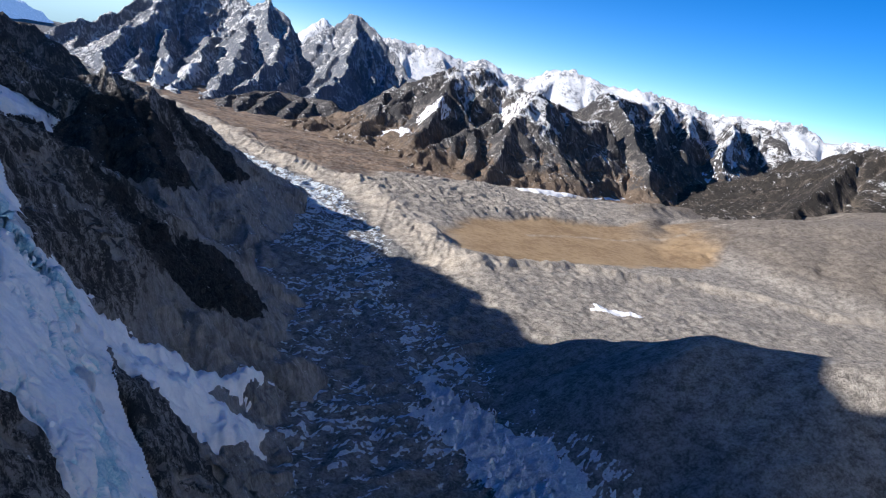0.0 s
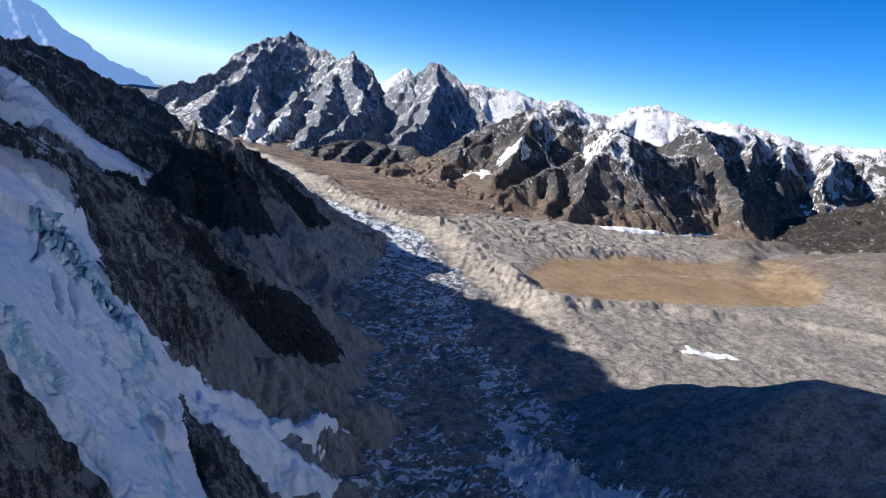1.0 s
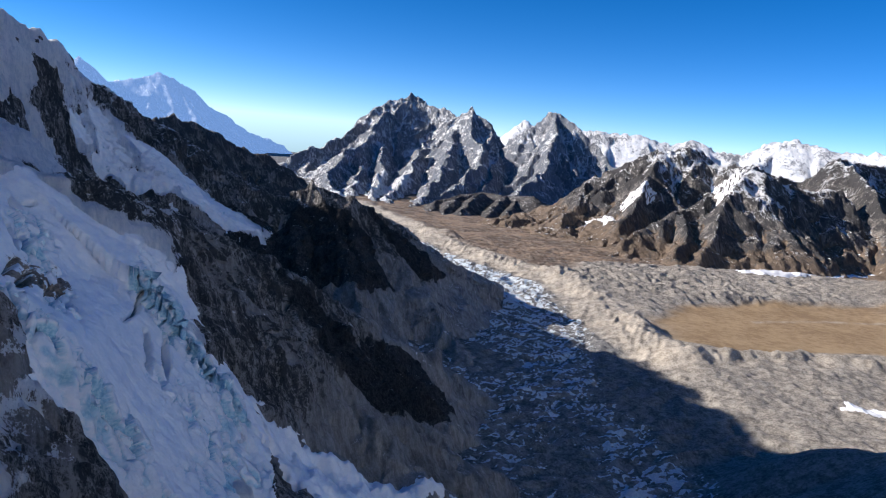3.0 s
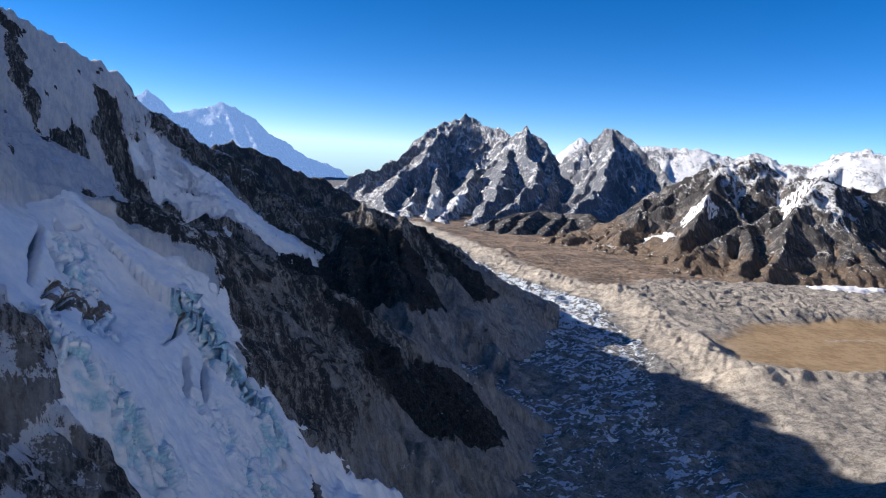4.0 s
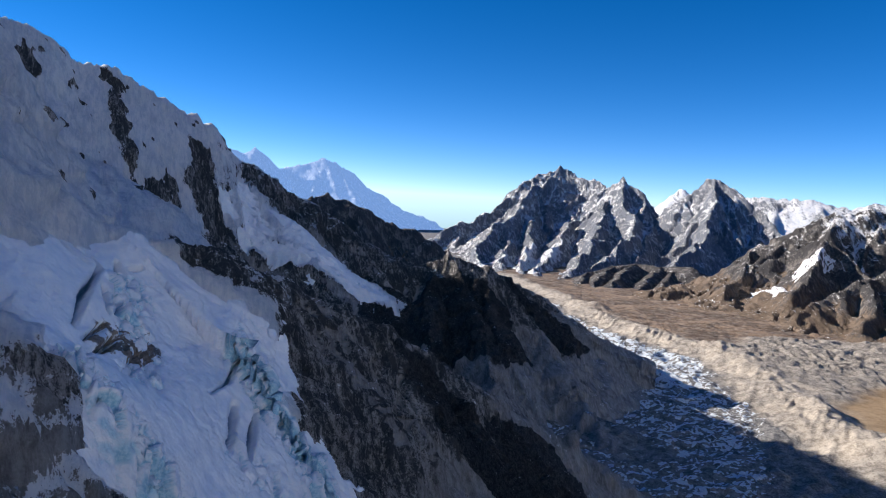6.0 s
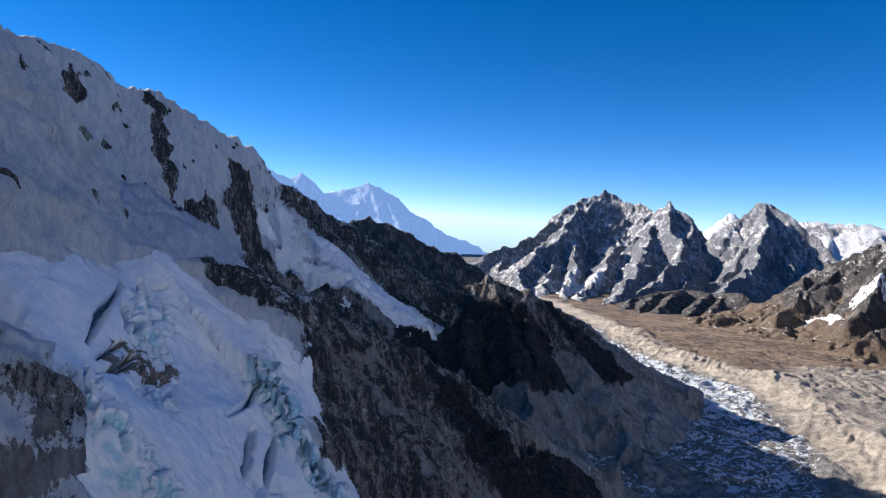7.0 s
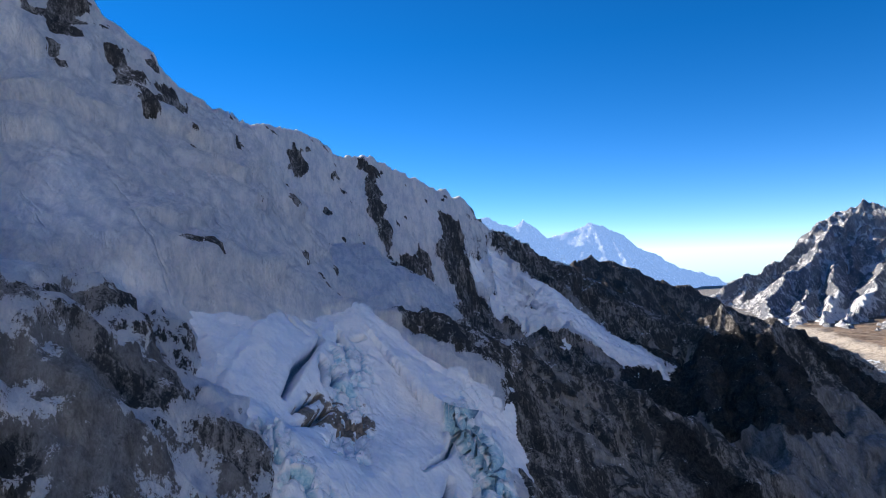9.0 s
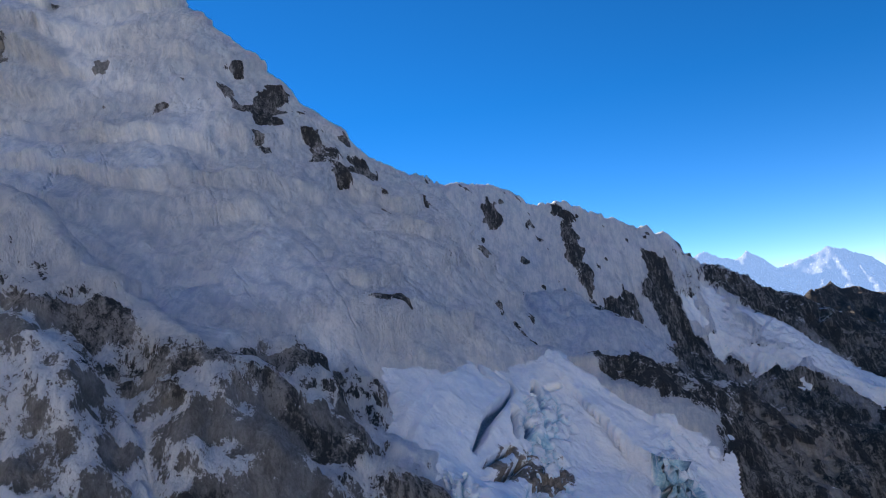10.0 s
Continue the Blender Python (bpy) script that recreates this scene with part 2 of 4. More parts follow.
def rock_and_snow(name, dark, light, size=1.0, scree=(0.22, 0.185, 0.15), haze_glow=None, bump=1.0, fleck=1.0):
    """Rock in two tones, cracked and streaked down its faces, with scree and slate, and snow by the 'snow' mark, broken by fine noise and
    by how steep the face is. fleck: how strongly fine noise breaks the snow's edge."""
    s = Shade(name)
    mid = s.noise(9 * size, 9, 0.68, (1, 1, 0.5), 0.6, 5.0)
    fine = s.noise(2.0 * size, 8, 0.75, (1, 1, 0.6), 0.3, 11.0)
    grit = s.noise(0.6 * size, 5, 0.75, (1, 1, 0.7), 0.0, 3.0)
    streak = s.noise(2.6 * size, 8, 0.7, (0.3, 1, 0.2), 0.4, 21.0, 55)
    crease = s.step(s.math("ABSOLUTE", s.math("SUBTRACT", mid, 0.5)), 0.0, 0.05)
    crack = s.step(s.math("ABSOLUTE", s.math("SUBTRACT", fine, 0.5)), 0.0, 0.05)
    facet = s.cells(2.6 * size)
    gully = s.mark("gully")
    loose = s.math("ADD", s.mark("scree"), s.math("MULTIPLY", s.step(gully, 0.35, 0.7), 0.6))
    hard = s.math("SUBTRACT", 1.0, s.math("MINIMUM", loose, 1.0))
    rough = s.math("ADD", s.math("MULTIPLY", s.math("SUBTRACT", mid, 0.5), 1.2), s.math("ADD", s.math("MULTIPLY", s.math("SUBTRACT", streak, 0.5), 3.2), s.math("ADD", s.math("MULTIPLY", s.math("SUBTRACT", fine, 0.5), 2.6), s.math("MULTIPLY", s.math("SUBTRACT", grit, 0.5), 2.0))))
    tone = s.math("ADD", s.mark("tone"), s.math("ADD", rough, s.math("MULTIPLY", s.math("SUBTRACT", gully, 0.35), 0.6)))
    rock = s.mix(s.step(tone, 0.1, 1.0), dark, light)
    # Lines along creases and cracks, coloured at 0.3 of the dark tone.
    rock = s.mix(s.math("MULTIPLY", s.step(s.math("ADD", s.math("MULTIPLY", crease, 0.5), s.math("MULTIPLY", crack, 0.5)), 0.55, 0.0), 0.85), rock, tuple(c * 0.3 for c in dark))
    stones = s.math("ADD", s.math("MULTIPLY", mid, 0.5), s.math("MULTIPLY", fine, 0.5))
    rubble = s.mix(s.step(s.math("ADD", s.math("MULTIPLY", streak, 0.5), s.math("MULTIPLY", s.math("ADD", fine, grit), 0.25)), 0.38, 0.6), tuple(c * 0.45 for c in scree), scree)
    rock = s.mix(s.step(s.math("ADD", loose, s.math("MULTIPLY", s.math("SUBTRACT", stones, 0.5), 1.2)), 0.38, 0.6), rock, rubble)
    rock = s.mix(s.step(s.math("ADD", s.mark("slate"), s.math("ADD", s.math("SUBTRACT", stones, 0.5), s.math("SUBTRACT", streak, 0.5))), 0.42, 0.58), rock, s.mix(s.step(s.math("ADD", fine, s.math("SUBTRACT", grit, 0.5)), 0.4, 0.7), (0.022, 0.023, 0.027), (0.09, 0.088, 0.09)))
    cover = s.math("ADD", s.mark("snow"), s.math("MULTIPLY", s.math("ADD", s.math("MULTIPLY", s.math("SUBTRACT", stones, 0.5), 2.4), s.math("ADD", s.math("MULTIPLY", s.math("SUBTRACT", streak, 0.5), 1.1), s.math("MULTIPLY", s.math("SUBTRACT", grit, 0.5), 1.1))), fleck))
    cover = s.math("ADD", cover, s.math("MULTIPLY", s.math("SUBTRACT", s.up(), 0.6), 0.7))
    cover = s.math("ADD", cover, s.math("MULTIPLY", s.math("SUBTRACT", gully, 0.25), s.math("MULTIPLY", s.step(s.mark("snow"), 0.05, 0.3), 0.4)))
    white = s.step(cover, 0.46, 0.56)
    # Blue-grey variation painted into the snow stands in for weak shading of its relief.
    snow_shading = s.math("ADD", s.math("MULTIPLY", s.math("SUBTRACT", mid, 0.5), 1.6), s.math("ADD", s.math("MULTIPLY", s.math("SUBTRACT", streak, 0.5), 1.6), s.math("MULTIPLY", s.math("SUBTRACT", fine, 0.5), 0.9)))
    snow = s.mix(s.step(snow_shading, -0.35, 0.3), (0.63, 0.69, 0.76), (0.89, 0.9, 0.91))
    relief = s.math("ADD", s.math("MULTIPLY", grit, 0.5), s.math("ADD", s.math("ADD", mid, s.math("MULTIPLY", fine, 1.1)), s.math("ADD", s.math("MULTIPLY", crease, 0.12), s.math("SUBTRACT", s.math("MULTIPLY", streak, 1.0), s.math("MULTIPLY", facet, 0.25)))))
    calm = s.math("MULTIPLY", s.math("SUBTRACT", 1.0, s.math("MULTIPLY", white, 0.4)), s.math("ADD", 0.35, s.math("MULTIPLY", hard, 0.65)))
    s.bump(s.math("MULTIPLY", relief, calm), 3.8 * size * bump, 1.0)
    # The emitted colour stands in for haze over distant land.
    if haze_glow:
        s.put(s.out.inputs["Emission Color"], haze_glow)
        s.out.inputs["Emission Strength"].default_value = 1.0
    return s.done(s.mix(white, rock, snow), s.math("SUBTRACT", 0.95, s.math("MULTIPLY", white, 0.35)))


def valley_material():
    s = Shade("valley_ground")
    big = s.noise(70, 5, 0.6, warp=0.4)
    mid = s.noise(7, 8, 0.65, offset=4.0)
    fine = s.noise(1.6, 6, 0.7, offset=9.0)
    grain = s.math("ADD", s.math("MULTIPLY", mid, 0.5), s.math("MULTIPLY", fine, 0.5))
    debris = s.mix(s.step(grain, 0.38, 0.62), (0.1, 0.103, 0.107), (0.35, 0.345, 0.33))
    ice = s.mix(s.step(fine, 0.35, 0.65), (0.5, 0.6, 0.67), (0.78, 0.82, 0.85))
    rubble = s.mix(s.step(grain, 0.36, 0.64), (0.14, 0.127, 0.112), (0.5, 0.46, 0.4))
    tan = s.mix(s.step(grain, 0.36, 0.62), (0.3, 0.262, 0.215), (0.62, 0.56, 0.47))
    grass = s.mix(s.step(s.math("ADD", s.math("MULTIPLY", big, 0.6), s.math("MULTIPLY", mid, 0.4)), 0.44, 0.57), (0.115, 0.08, 0.057), (0.31, 0.222, 0.15))
    dark = s.mix(s.step(grain, 0.35, 0.65), (0.1, 0.085, 0.07), (0.28, 0.243, 0.2))
    c = s.mix(s.mark("grass"), rubble, grass)
    meadow = s.mix(s.step(s.math("ADD", s.math("MULTIPLY", big, 0.5), s.math("MULTIPLY", mid, 0.5)), 0.38, 0.62), (0.27, 0.185, 0.105), (0.42, 0.305, 0.18))
    c = s.mix(s.mark("meadow"), c, meadow)
    c = s.mix(s.mark("dark"), c, dark)
    c = s.mix(s.mark("glacier"), c, debris)
    c = s.mix(s.mark("tan"), c, tan)
    whiteness = s.step(s.math("ADD", s.mark("ice"), s.math("MULTIPLY", s.math("SUBTRACT", grain, 0.5), 1.9)), 0.42, 0.54)
    c = s.mix(whiteness, c, ice)
    grit = s.noise(0.5, 4, 0.7, offset=2.0)
    s.bump(s.math("ADD", s.math("ADD", mid, s.math("MULTIPLY", grit, 0.3)), s.math("MULTIPLY", fine, 0.9)), 2.6, 0.9)
    return s.done(c)


VALLEY = valley_material()
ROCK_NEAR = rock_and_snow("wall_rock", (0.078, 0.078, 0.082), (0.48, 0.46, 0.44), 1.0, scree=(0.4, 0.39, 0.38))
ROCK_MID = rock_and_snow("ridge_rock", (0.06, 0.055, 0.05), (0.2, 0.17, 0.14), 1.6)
# Far rock is paler and bluer, with the haze put into its colour.
ROCK_FAR_HAZED = rock_and_snow("far_rock_hazed", (0.24, 0.265, 0.31), (0.5, 0.51, 0.53), 3.0, fleck=1.5)
# Horizon haze painted as bluish base tones and a faint blue emission.
ROCK_HAZE_GLOW = rock_and_snow("haze_glow_rock", (0.2, 0.23, 0.28), (0.34, 0.37, 0.42), 3.5, haze_glow=(0.09, 0.17, 0.33))
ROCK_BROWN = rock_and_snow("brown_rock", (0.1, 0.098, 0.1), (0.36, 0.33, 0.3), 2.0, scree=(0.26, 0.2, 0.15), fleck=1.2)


# ---- valley floor ----
GLACIER_RIGHT = [(250, 60), (256, 180), (262, 300), (268, 400), (262, 480), (242, 560), (228, 620), (212, 690), (205, 760), (206, 840), (190, 905), (138, 975), (86, 1075), (15, 1450), (-85, 1785), (-150, 2100)]
FLAT = [(352, 806), (300, 740), (286, 655), (378, 650), (547, 680), (640, 700), (760, 790), (800, 900), (689, 890), (500, 873)]
RUBBLE = [(215, 900), (300, 840), (400, 850), (600, 890), (830, 1010), (800, 1120), (600, 1110), (400, 1080), (280, 1010)]
BANK = [(228, 610), (262, 596), (300, 600), (368, 616), (435, 614), (545, 605), (640, 560), (760, 530), (900, 520)]
BEND = [(250, 800), (272, 770), (285, 720), (264, 690), (280, 650), (262, 615)]
TRACK = [(420, 770), (520, 800), (640, 815), (780, 845), (1000, 890), (1250, 960)]
ICE_EDGE = [(262, 60), (215, 180), (212, 260), (203, 330), (206, 380), (196, 450), (185, 520), (198, 620), (240, 700), (240, 4000)]
ICE_FLOOR = [(142, 335), (153, 360), (166, 346), (180, 316), (190, 279), (200, 250), (205, 210), (190, 170), (165, 190), (152, 240), (146, 288)]
MOUNDS = [(760, 1000, 130, 34), (690, 880, 90, 26), (900, 1080, 150, 40)]


def glacier_share(x, y):
    d, _ = line_gap(x, y, GLACIER_RIGHT)
    gx = np.interp(y, [p[1] for p in GLACIER_RIGHT], [p[0] for p in GLACIER_RIGHT])
    return np.where(x < gx, d, -d)


def valley(x, y):
    base = -0.05 * np.maximum(np.minimum(y, 3200) - 1000, 0)
    wx, wy = x + 15 * fbm(x, y, 65, 5, 11), y + 15 * fbm(x, y, 65, 5, 12)
    g = glacier_share(wx, wy)
    inner = smooth(-42, 10, g)
    f = inside(wx, wy, FLAT)
    flat = smooth(-30, 8, f)
    terrace = (5 + 3 * np.exp(-np.maximum(-g - 30, 0) / 90) * smooth(560, 700, y) + 4 * fbm(x, y, 90, 4, 3)) * (1 - flat) + 1.5 * flat
    crest = (2 + 5 * fbm(x, y, 40, 4, 14)) * np.exp(-((g + 48 + 12 * fbm(x, y, 70, 3, 15)) / 17) ** 2) * smooth(560, 640, y)
    bank, _ = line_gap(wx, wy, BANK)
    crest += 7 * np.exp(-(bank / 9) ** 2)
    flute = fbm(x * 0.9 - y * 0.4, x * 0.05 + y * 0.1, 7, 3, 13, ridged=True)
    crest += 4.0 * flute * np.exp(-((g + 24) / 22) ** 2) * smooth(560, 640, y)
    r = smooth(-20, 20, inside(wx, wy, RUBBLE))
    lumps = r * (8 * fbm(x, y, 26, 6, 21, ridged=True, gain=0.66) + 3)
    lumps += (1 - r) * (1 - smooth(-15, 10, f)) * (3.6 * fbm(x, y, 26, 6, 22, ridged=True, gain=0.64))
    hummock = 6.5 * fbm(x, y, 30, 7, 31, ridged=True, gain=0.6) + 2 * fbm(x, y, 80, 2, 33)
    floor = smooth(-4, 6, inside(wx, wy, ICE_FLOOR))
    f1, f2, own = cells(wx, wy, 7, 35)
    hummock = hummock + floor * (4 * own + 3 * smooth(0.0, 0.5, f2 - f1) - 1)
    far = smooth(1100, 1800, np.hypot(x, y))
    side = terrace + crest + lumps * (1 - 0.6 * far)
    for cx, cy, rx, ry in MOUNDS:
        side += 15 * np.exp(-(((wx - cx) + (wy - cy)) / 1.41 / rx) ** 2 - (((wx - cx) - (wy - cy)) / 1.41 / ry) ** 2)
    z = base + inner * (hummock - 3) + (1 - inner) * side
    hill = ridge(x, y, [(262, 345, 40), (290, 288, 70), (330, 235, 84), (460, 160, 120), (700, 60, 170)], 0.75, 0.75, 18)
    brown = ridge(x, y, [(690, 770, 4), (800, 765, 38), (940, 745, 84), (1300, 720, 150), (1800, 800, 230)], 0.3, 0.3, 30)
    hill += 4 * fbm(x, y, 60, 6, 41) + 1.2 * fbm(x * 0.4 + y, x * 0.1, 12, 4, 43, ridged=True)
    brown += 7 * fbm(x, y, 90, 6, 42) + 4 * fbm(x, y, 40, 5, 44, ridged=True)
    return merge(3.0, z, np.where(hill > -60, hill, -60.0), np.where(brown > -90, brown, -90.0))


def valley_marks(x, y, z, steep, ran):
    wx, wy = x + 15 * fbm(x, y, 65, 5, 11), y + 15 * fbm(x, y, 65, 5, 12)
    g = glacier_share(wx, wy)
    edge = 14 * fbm(x, y, 50, 4, 51)
    fine = fbm(x, y, 16, 4, 52)
    glacier = smooth(-2, 10, g + edge * 0.3)
    f = smooth(-12, 8, inside(wx, wy, FLAT) + edge * 0.5)
    r = smooth(-20, 15, inside(wx, wy, RUBBLE) + edge)
    moraine = smooth(6, -8, g + 0.4 * edge) * smooth(-78, -34, g + 1.6 * edge) * smooth(540, 610, y)
    bank, _ = line_gap(wx, wy, BANK)
    bend, _ = line_gap(wx, wy, BEND)
    track, _ = line_gap(x + 5 * fine, y + 5 * fine, TRACK)
    tan = moraine * (0.55 + 0.75 * smooth(-0.3, 0.3, fbm(x, y, 60, 3, 55))) + np.exp(-(bank / 17) ** 2) + np.exp(-(bend / 22) ** 2) + 0.7 * np.exp(-(track / 4) ** 2)
    plain = smooth(860, 960, y - 0.25 * x) * (1 - r) * smooth(-28, -55, g)
    grass = np.clip(plain * (0.8 + 0.5 * fine), 0, 1)
    dark = smooth(14, 34, z) * smooth(500, 560, x) * 0.85
    for cx, cy, rx, ry in MOUNDS:
        dark = np.maximum(dark, np.exp(-(((wx - cx) + (wy - cy)) / 1.41 / rx) ** 2 - (((wx - cx) - (wy - cy)) / 1.41 / ry) ** 2))
    veins = np.maximum(fbm(x * 0.6 + 5 * fine, y + 5 * fine, 11, 4, 61, ridged=True), fbm(x * 0.7 + 3 * fine, y + 3 * fine, 6, 3, 64, ridged=True) - 0.05)
    ice = glacier * smooth(1900, 1300, y) * (0.03 + 0.95 * smooth(0.48, 0.85, veins) * (0.3 + 0.7 * smooth(-0.45, 0.25, fbm(x, y, 90, 3, 62))) + 0.4 * smooth(600, 800, y) * (0.75 + 0.6 * fbm(x * 1.5, y * 0.5, 22, 4, 63)))
    ice *= smooth(14, -10, x + edge - np.interp(y, [q[1] for q in ICE_EDGE], [q[0] for q in ICE_EDGE]))
    floor = inside(x, y, ICE_FLOOR) + 9 * fine + 0.5 * edge
    ice = np.maximum(ice, glacier * smooth(-6, 4, floor) * 0.9)
    return {"glacier": glacier, "grass": grass, "meadow": f, "tan": np.clip(tan * (0.6 + 1.2 * fbm(x, y, 26, 6, 54, gain=0.65)), 0, 1), "dark": np.clip(dark, 0, 1), "ice": ice}


ground = sheet("ground", axis((-4900, -1200, 120), (-1200, -80, 24), (-80, 40, 6), (40, 480, 1.8), (480, 900, 4), (900, 2000, 12), (2000, 4900, 100)),
               axis((-4900, -400, 150), (-400, 60, 20), (60, 200, 3), (200, 720, 1.7), (720, 1200, 3), (1200, 2000, 8), (2000, 4900, 50)),
               valley, VALLEY, marks=valley_marks)
tagged(ground, "grey glacier rubble, pale moraine and tan valley floor", "ground", kind="structure")


# ---- the great wall beside the glacier ----
SPUR = [(-560, -160, 330), (-400, 60, 345), (-320, 150, 345), (-270, 218, 336), (-258, 243, 305), (-245, 268, 278), (-228, 292, 254), (-215, 312, 238), (-230, 360, 200)]
CREST = [(-520, 250, 330), (-450, 340, 320), (-386, 433, 293), (-367, 462, 279), (-343, 501, 276), (-327, 525, 258), (-311, 550, 255), (-292, 585, 239), (-272, 622, 220), (-255, 645, 182)]
HANG = [(-255, 645, 182), (-200, 640, 140), (-157, 640, 98), (-110, 647, 55), (-60, 655, 20)]
SIDE = [(-299, 665, 211), (-219, 690, 166), (-163, 698, 135), (-109, 712, 103), (-86, 717, 109), (-74, 719, 113), (-50, 722, 109), (-11, 726, 96), (24, 727, 73), (63, 727, 46), (101, 725, 15)]
RIB = [(-190, 300, 178), (-128, 285, 155), (-101, 309, 149), (-60, 370, 115), (-29, 412, 88), (20, 436, 52), (47, 450, 34), (75, 462, 0)]
SPURS = [[(-50, 722, 104), (-32, 664, 74), (-1, 619, 44), (30, 575, 8)], [(-109, 712, 99), (-72, 662, 66), (-42, 612, 42), (-14, 548, 12)], [(-11, 726, 89), (26, 681, 50), (57, 641, 10)],
         [(-120, 560, 78), (-60, 520, 62), (0, 480, 46), (42, 455, 38)]]
CLIFF = [(-220, 20, 270), (-170, 90, 238), (-128, 128, 206), (-104, 150, 176), (-106, 176, 168), (-98, 195, 147)]
ICE = [(-200, 310), (-160, 215), (-112, 205), (-95, 203), (-78, 196), (-65, 193), (-51, 192), (-38, 189), (-28, 181), (-22, 175), (-12, 162), (-2, 172), (-3, 194), (-10, 213), (-19, 230), (-28, 257), (-34, 264), (-48, 272),
       (-57, 280), (-66, 285), (-75, 303), (-99, 297), (-120, 300), (-174, 378)]
WHITE = [(-700, -300), (-220, -50), (-150, 60), (-118, 120), (-108, 139), (-99, 147), (-97, 158), (-112, 172), (-133, 190), (-126, 206), (-119, 214), (-108, 213), (-98, 204)] + ICE[4:-1] + [(-135, 340), (-165, 400), (-195, 450), (-222, 484), (-206, 486), (-212, 509), (-235, 545), (-252, 572), (-263, 570), (-265, 585), (-266, 600), (-262, 622), (-300, 640), (-700, 500)]
# The next two crests are unseen, raised to cast shadow over the valley.
SHADOW_BACK = [(-600, 60, 360), (-520, 200, 395), (-510, 250, 445), (-500, 290, 462), (-500, 352, 411), (-500, 420, 372), (-500, 480, 330), (-480, 540, 280)]
SHADOW_BEHIND = [(-440, 650, 276), (-440, 700, 268), (-450, 740, 256), (-420, 790, 249), (-420, 860, 244)]
FAN = [(-33, 272), (-14, 290), (5, 299), (44, 322), (60, 326), (40, 303), (24, 290), (52, 288), (42, 266), (6, 253), (-12, 256), (-22, 266)]
RIBBON = [(-268, 606), (-262, 642), (-225, 640), (-175, 650), (-125, 657), (-100, 650), (-98, 641), (-125, 626), (-160, 612), (-195, 601), (-225, 598), (-248, 590)]
SLATE = [[(-81, 697), (-51, 711), (-31, 707), (-9, 696), (18, 656), (-11, 593), (-36, 607), (-60, 590), (-90, 620), (-106, 643)], [(-20, 726), (5, 726), (36, 723), (68, 719), (43, 677), (22, 692), (-5, 709)],
         [(-2, 406), (16, 424), (36, 440), (58, 418), (40, 385), (23, 391)], [(-43, 378), (-28, 404), (-8, 402), (13, 393), (37, 385), (15, 354), (-3, 354), (-21, 356)], [(-148, 660), (-102, 675), (-70, 690), (-77, 608), (-95, 590), (-121, 600)]]
OUTCROPS = [(-208, 262, 12), (-209, 280, 9), (-198, 281, 5), (-229, 226, 5), (-226, 242, 7), (-206, 228, 5), (-333, 485, 6), (-312, 516, 5), (-166, 327, 5), (-136, 229, 4), (-106, 221, 5), (-150, 200, 4)]
BANDS = [([(-313, 541), (-304, 538), (-296, 529), (-285, 526), (-273, 521), (-262, 514)], 8), ([(-270, 532), (-266, 552)], 6), ([(-268, 590), (-257, 588), (-249, 597), (-238, 604), (-222, 603)], 9)]


RIBS = spurs(SIDE[3:-1], 42, 0.42, -4, 301, 2, (1,), 25) + spurs(RIB[1:6], 34, 0.72, 0, 305, 1, (1,), 25) + spurs(HANG[:4], 40, 0.6, 0, 309, 1, (1,), 20)


def wall(x, y, soft=2.5):
    spur = ridge(x, y, SPUR, 1.2, 1.0, 5)
    spur -= 31 * smooth(4, 50, line_gap(x, y, [p[:2] for p in SPUR])[0])
    crest = ridge(x, y, CREST, 1.6, 2.1, 1.5)
    basin = ridge(x, y, [(-330, 400, 195), (-290, 500, 178), (-262, 565, 138), (-225, 610, 105), (-195, 635, 80)], 0.75, 0.75, 15)
    hang = ridge(x, y, HANG, 0.9, 0.85, 5)
    side = np.maximum(ridge(x, y, SIDE, 0.6, 0.9, 1), ridge(x, y, SIDE, 0.4, 0.6, 8) - 22)
    tower = np.maximum(ridge(x, y, [(-87, 715, 102), (-79, 716, 110), (-75, 718, 112), (-73, 719, 121), (-70, 720, 113)], 2.4, 2.4, 0.4), ridge(x, y, [(-68, 720, 110), (-62, 721, 113), (-58, 721, 108), (-53, 722, 107), (-47, 722, 102)], 2.4, 2.4, 0.4)) + 5 * fbm(x, y, 9, 4, 67, ridged=True) - 2
    rib = ridge(x, y, RIB, 0.7, 0.95, 5) - 26 * smooth(45, 100, line_gap(x, y, [p[:2] for p in RIB])[0])
    back = np.maximum(ridge(x, y, SHADOW_BACK, 1.5, 1.5, 3), ridge(x, y, SHADOW_BEHIND, 1.3, 1.3, 3))
    wx, wy = x + 3 * fbm(x, y, 25, 3, 68), y + 3 * fbm(x, y, 25, 3, 69)
    small = [np.max([ridge(wx, wy, c, 0.95, 0.95, 1) for c in SPURS + RIBS], axis=0)]
    cliff = ridge(x, y, CLIFF, 1.25, 1.3, 4)
    tooth = ridge(x, y, [(43, 452, 42), (50, 450, 45), (53, 453, 36)], 2.2, 2.2, 0.5)
    return merge(soft, spur, crest, basin, hang, side, rib, tooth, tower, back, cliff, *small) - 3


def fall_marks(x, y, z):
    """Noise drawn out down the slope: gullies, stripes of scree and rock."""
    return fbm(x * 0.35 + y * 1.0, x * 0.12 - y * 0.02, 26, 5, 75, z * 0.1)


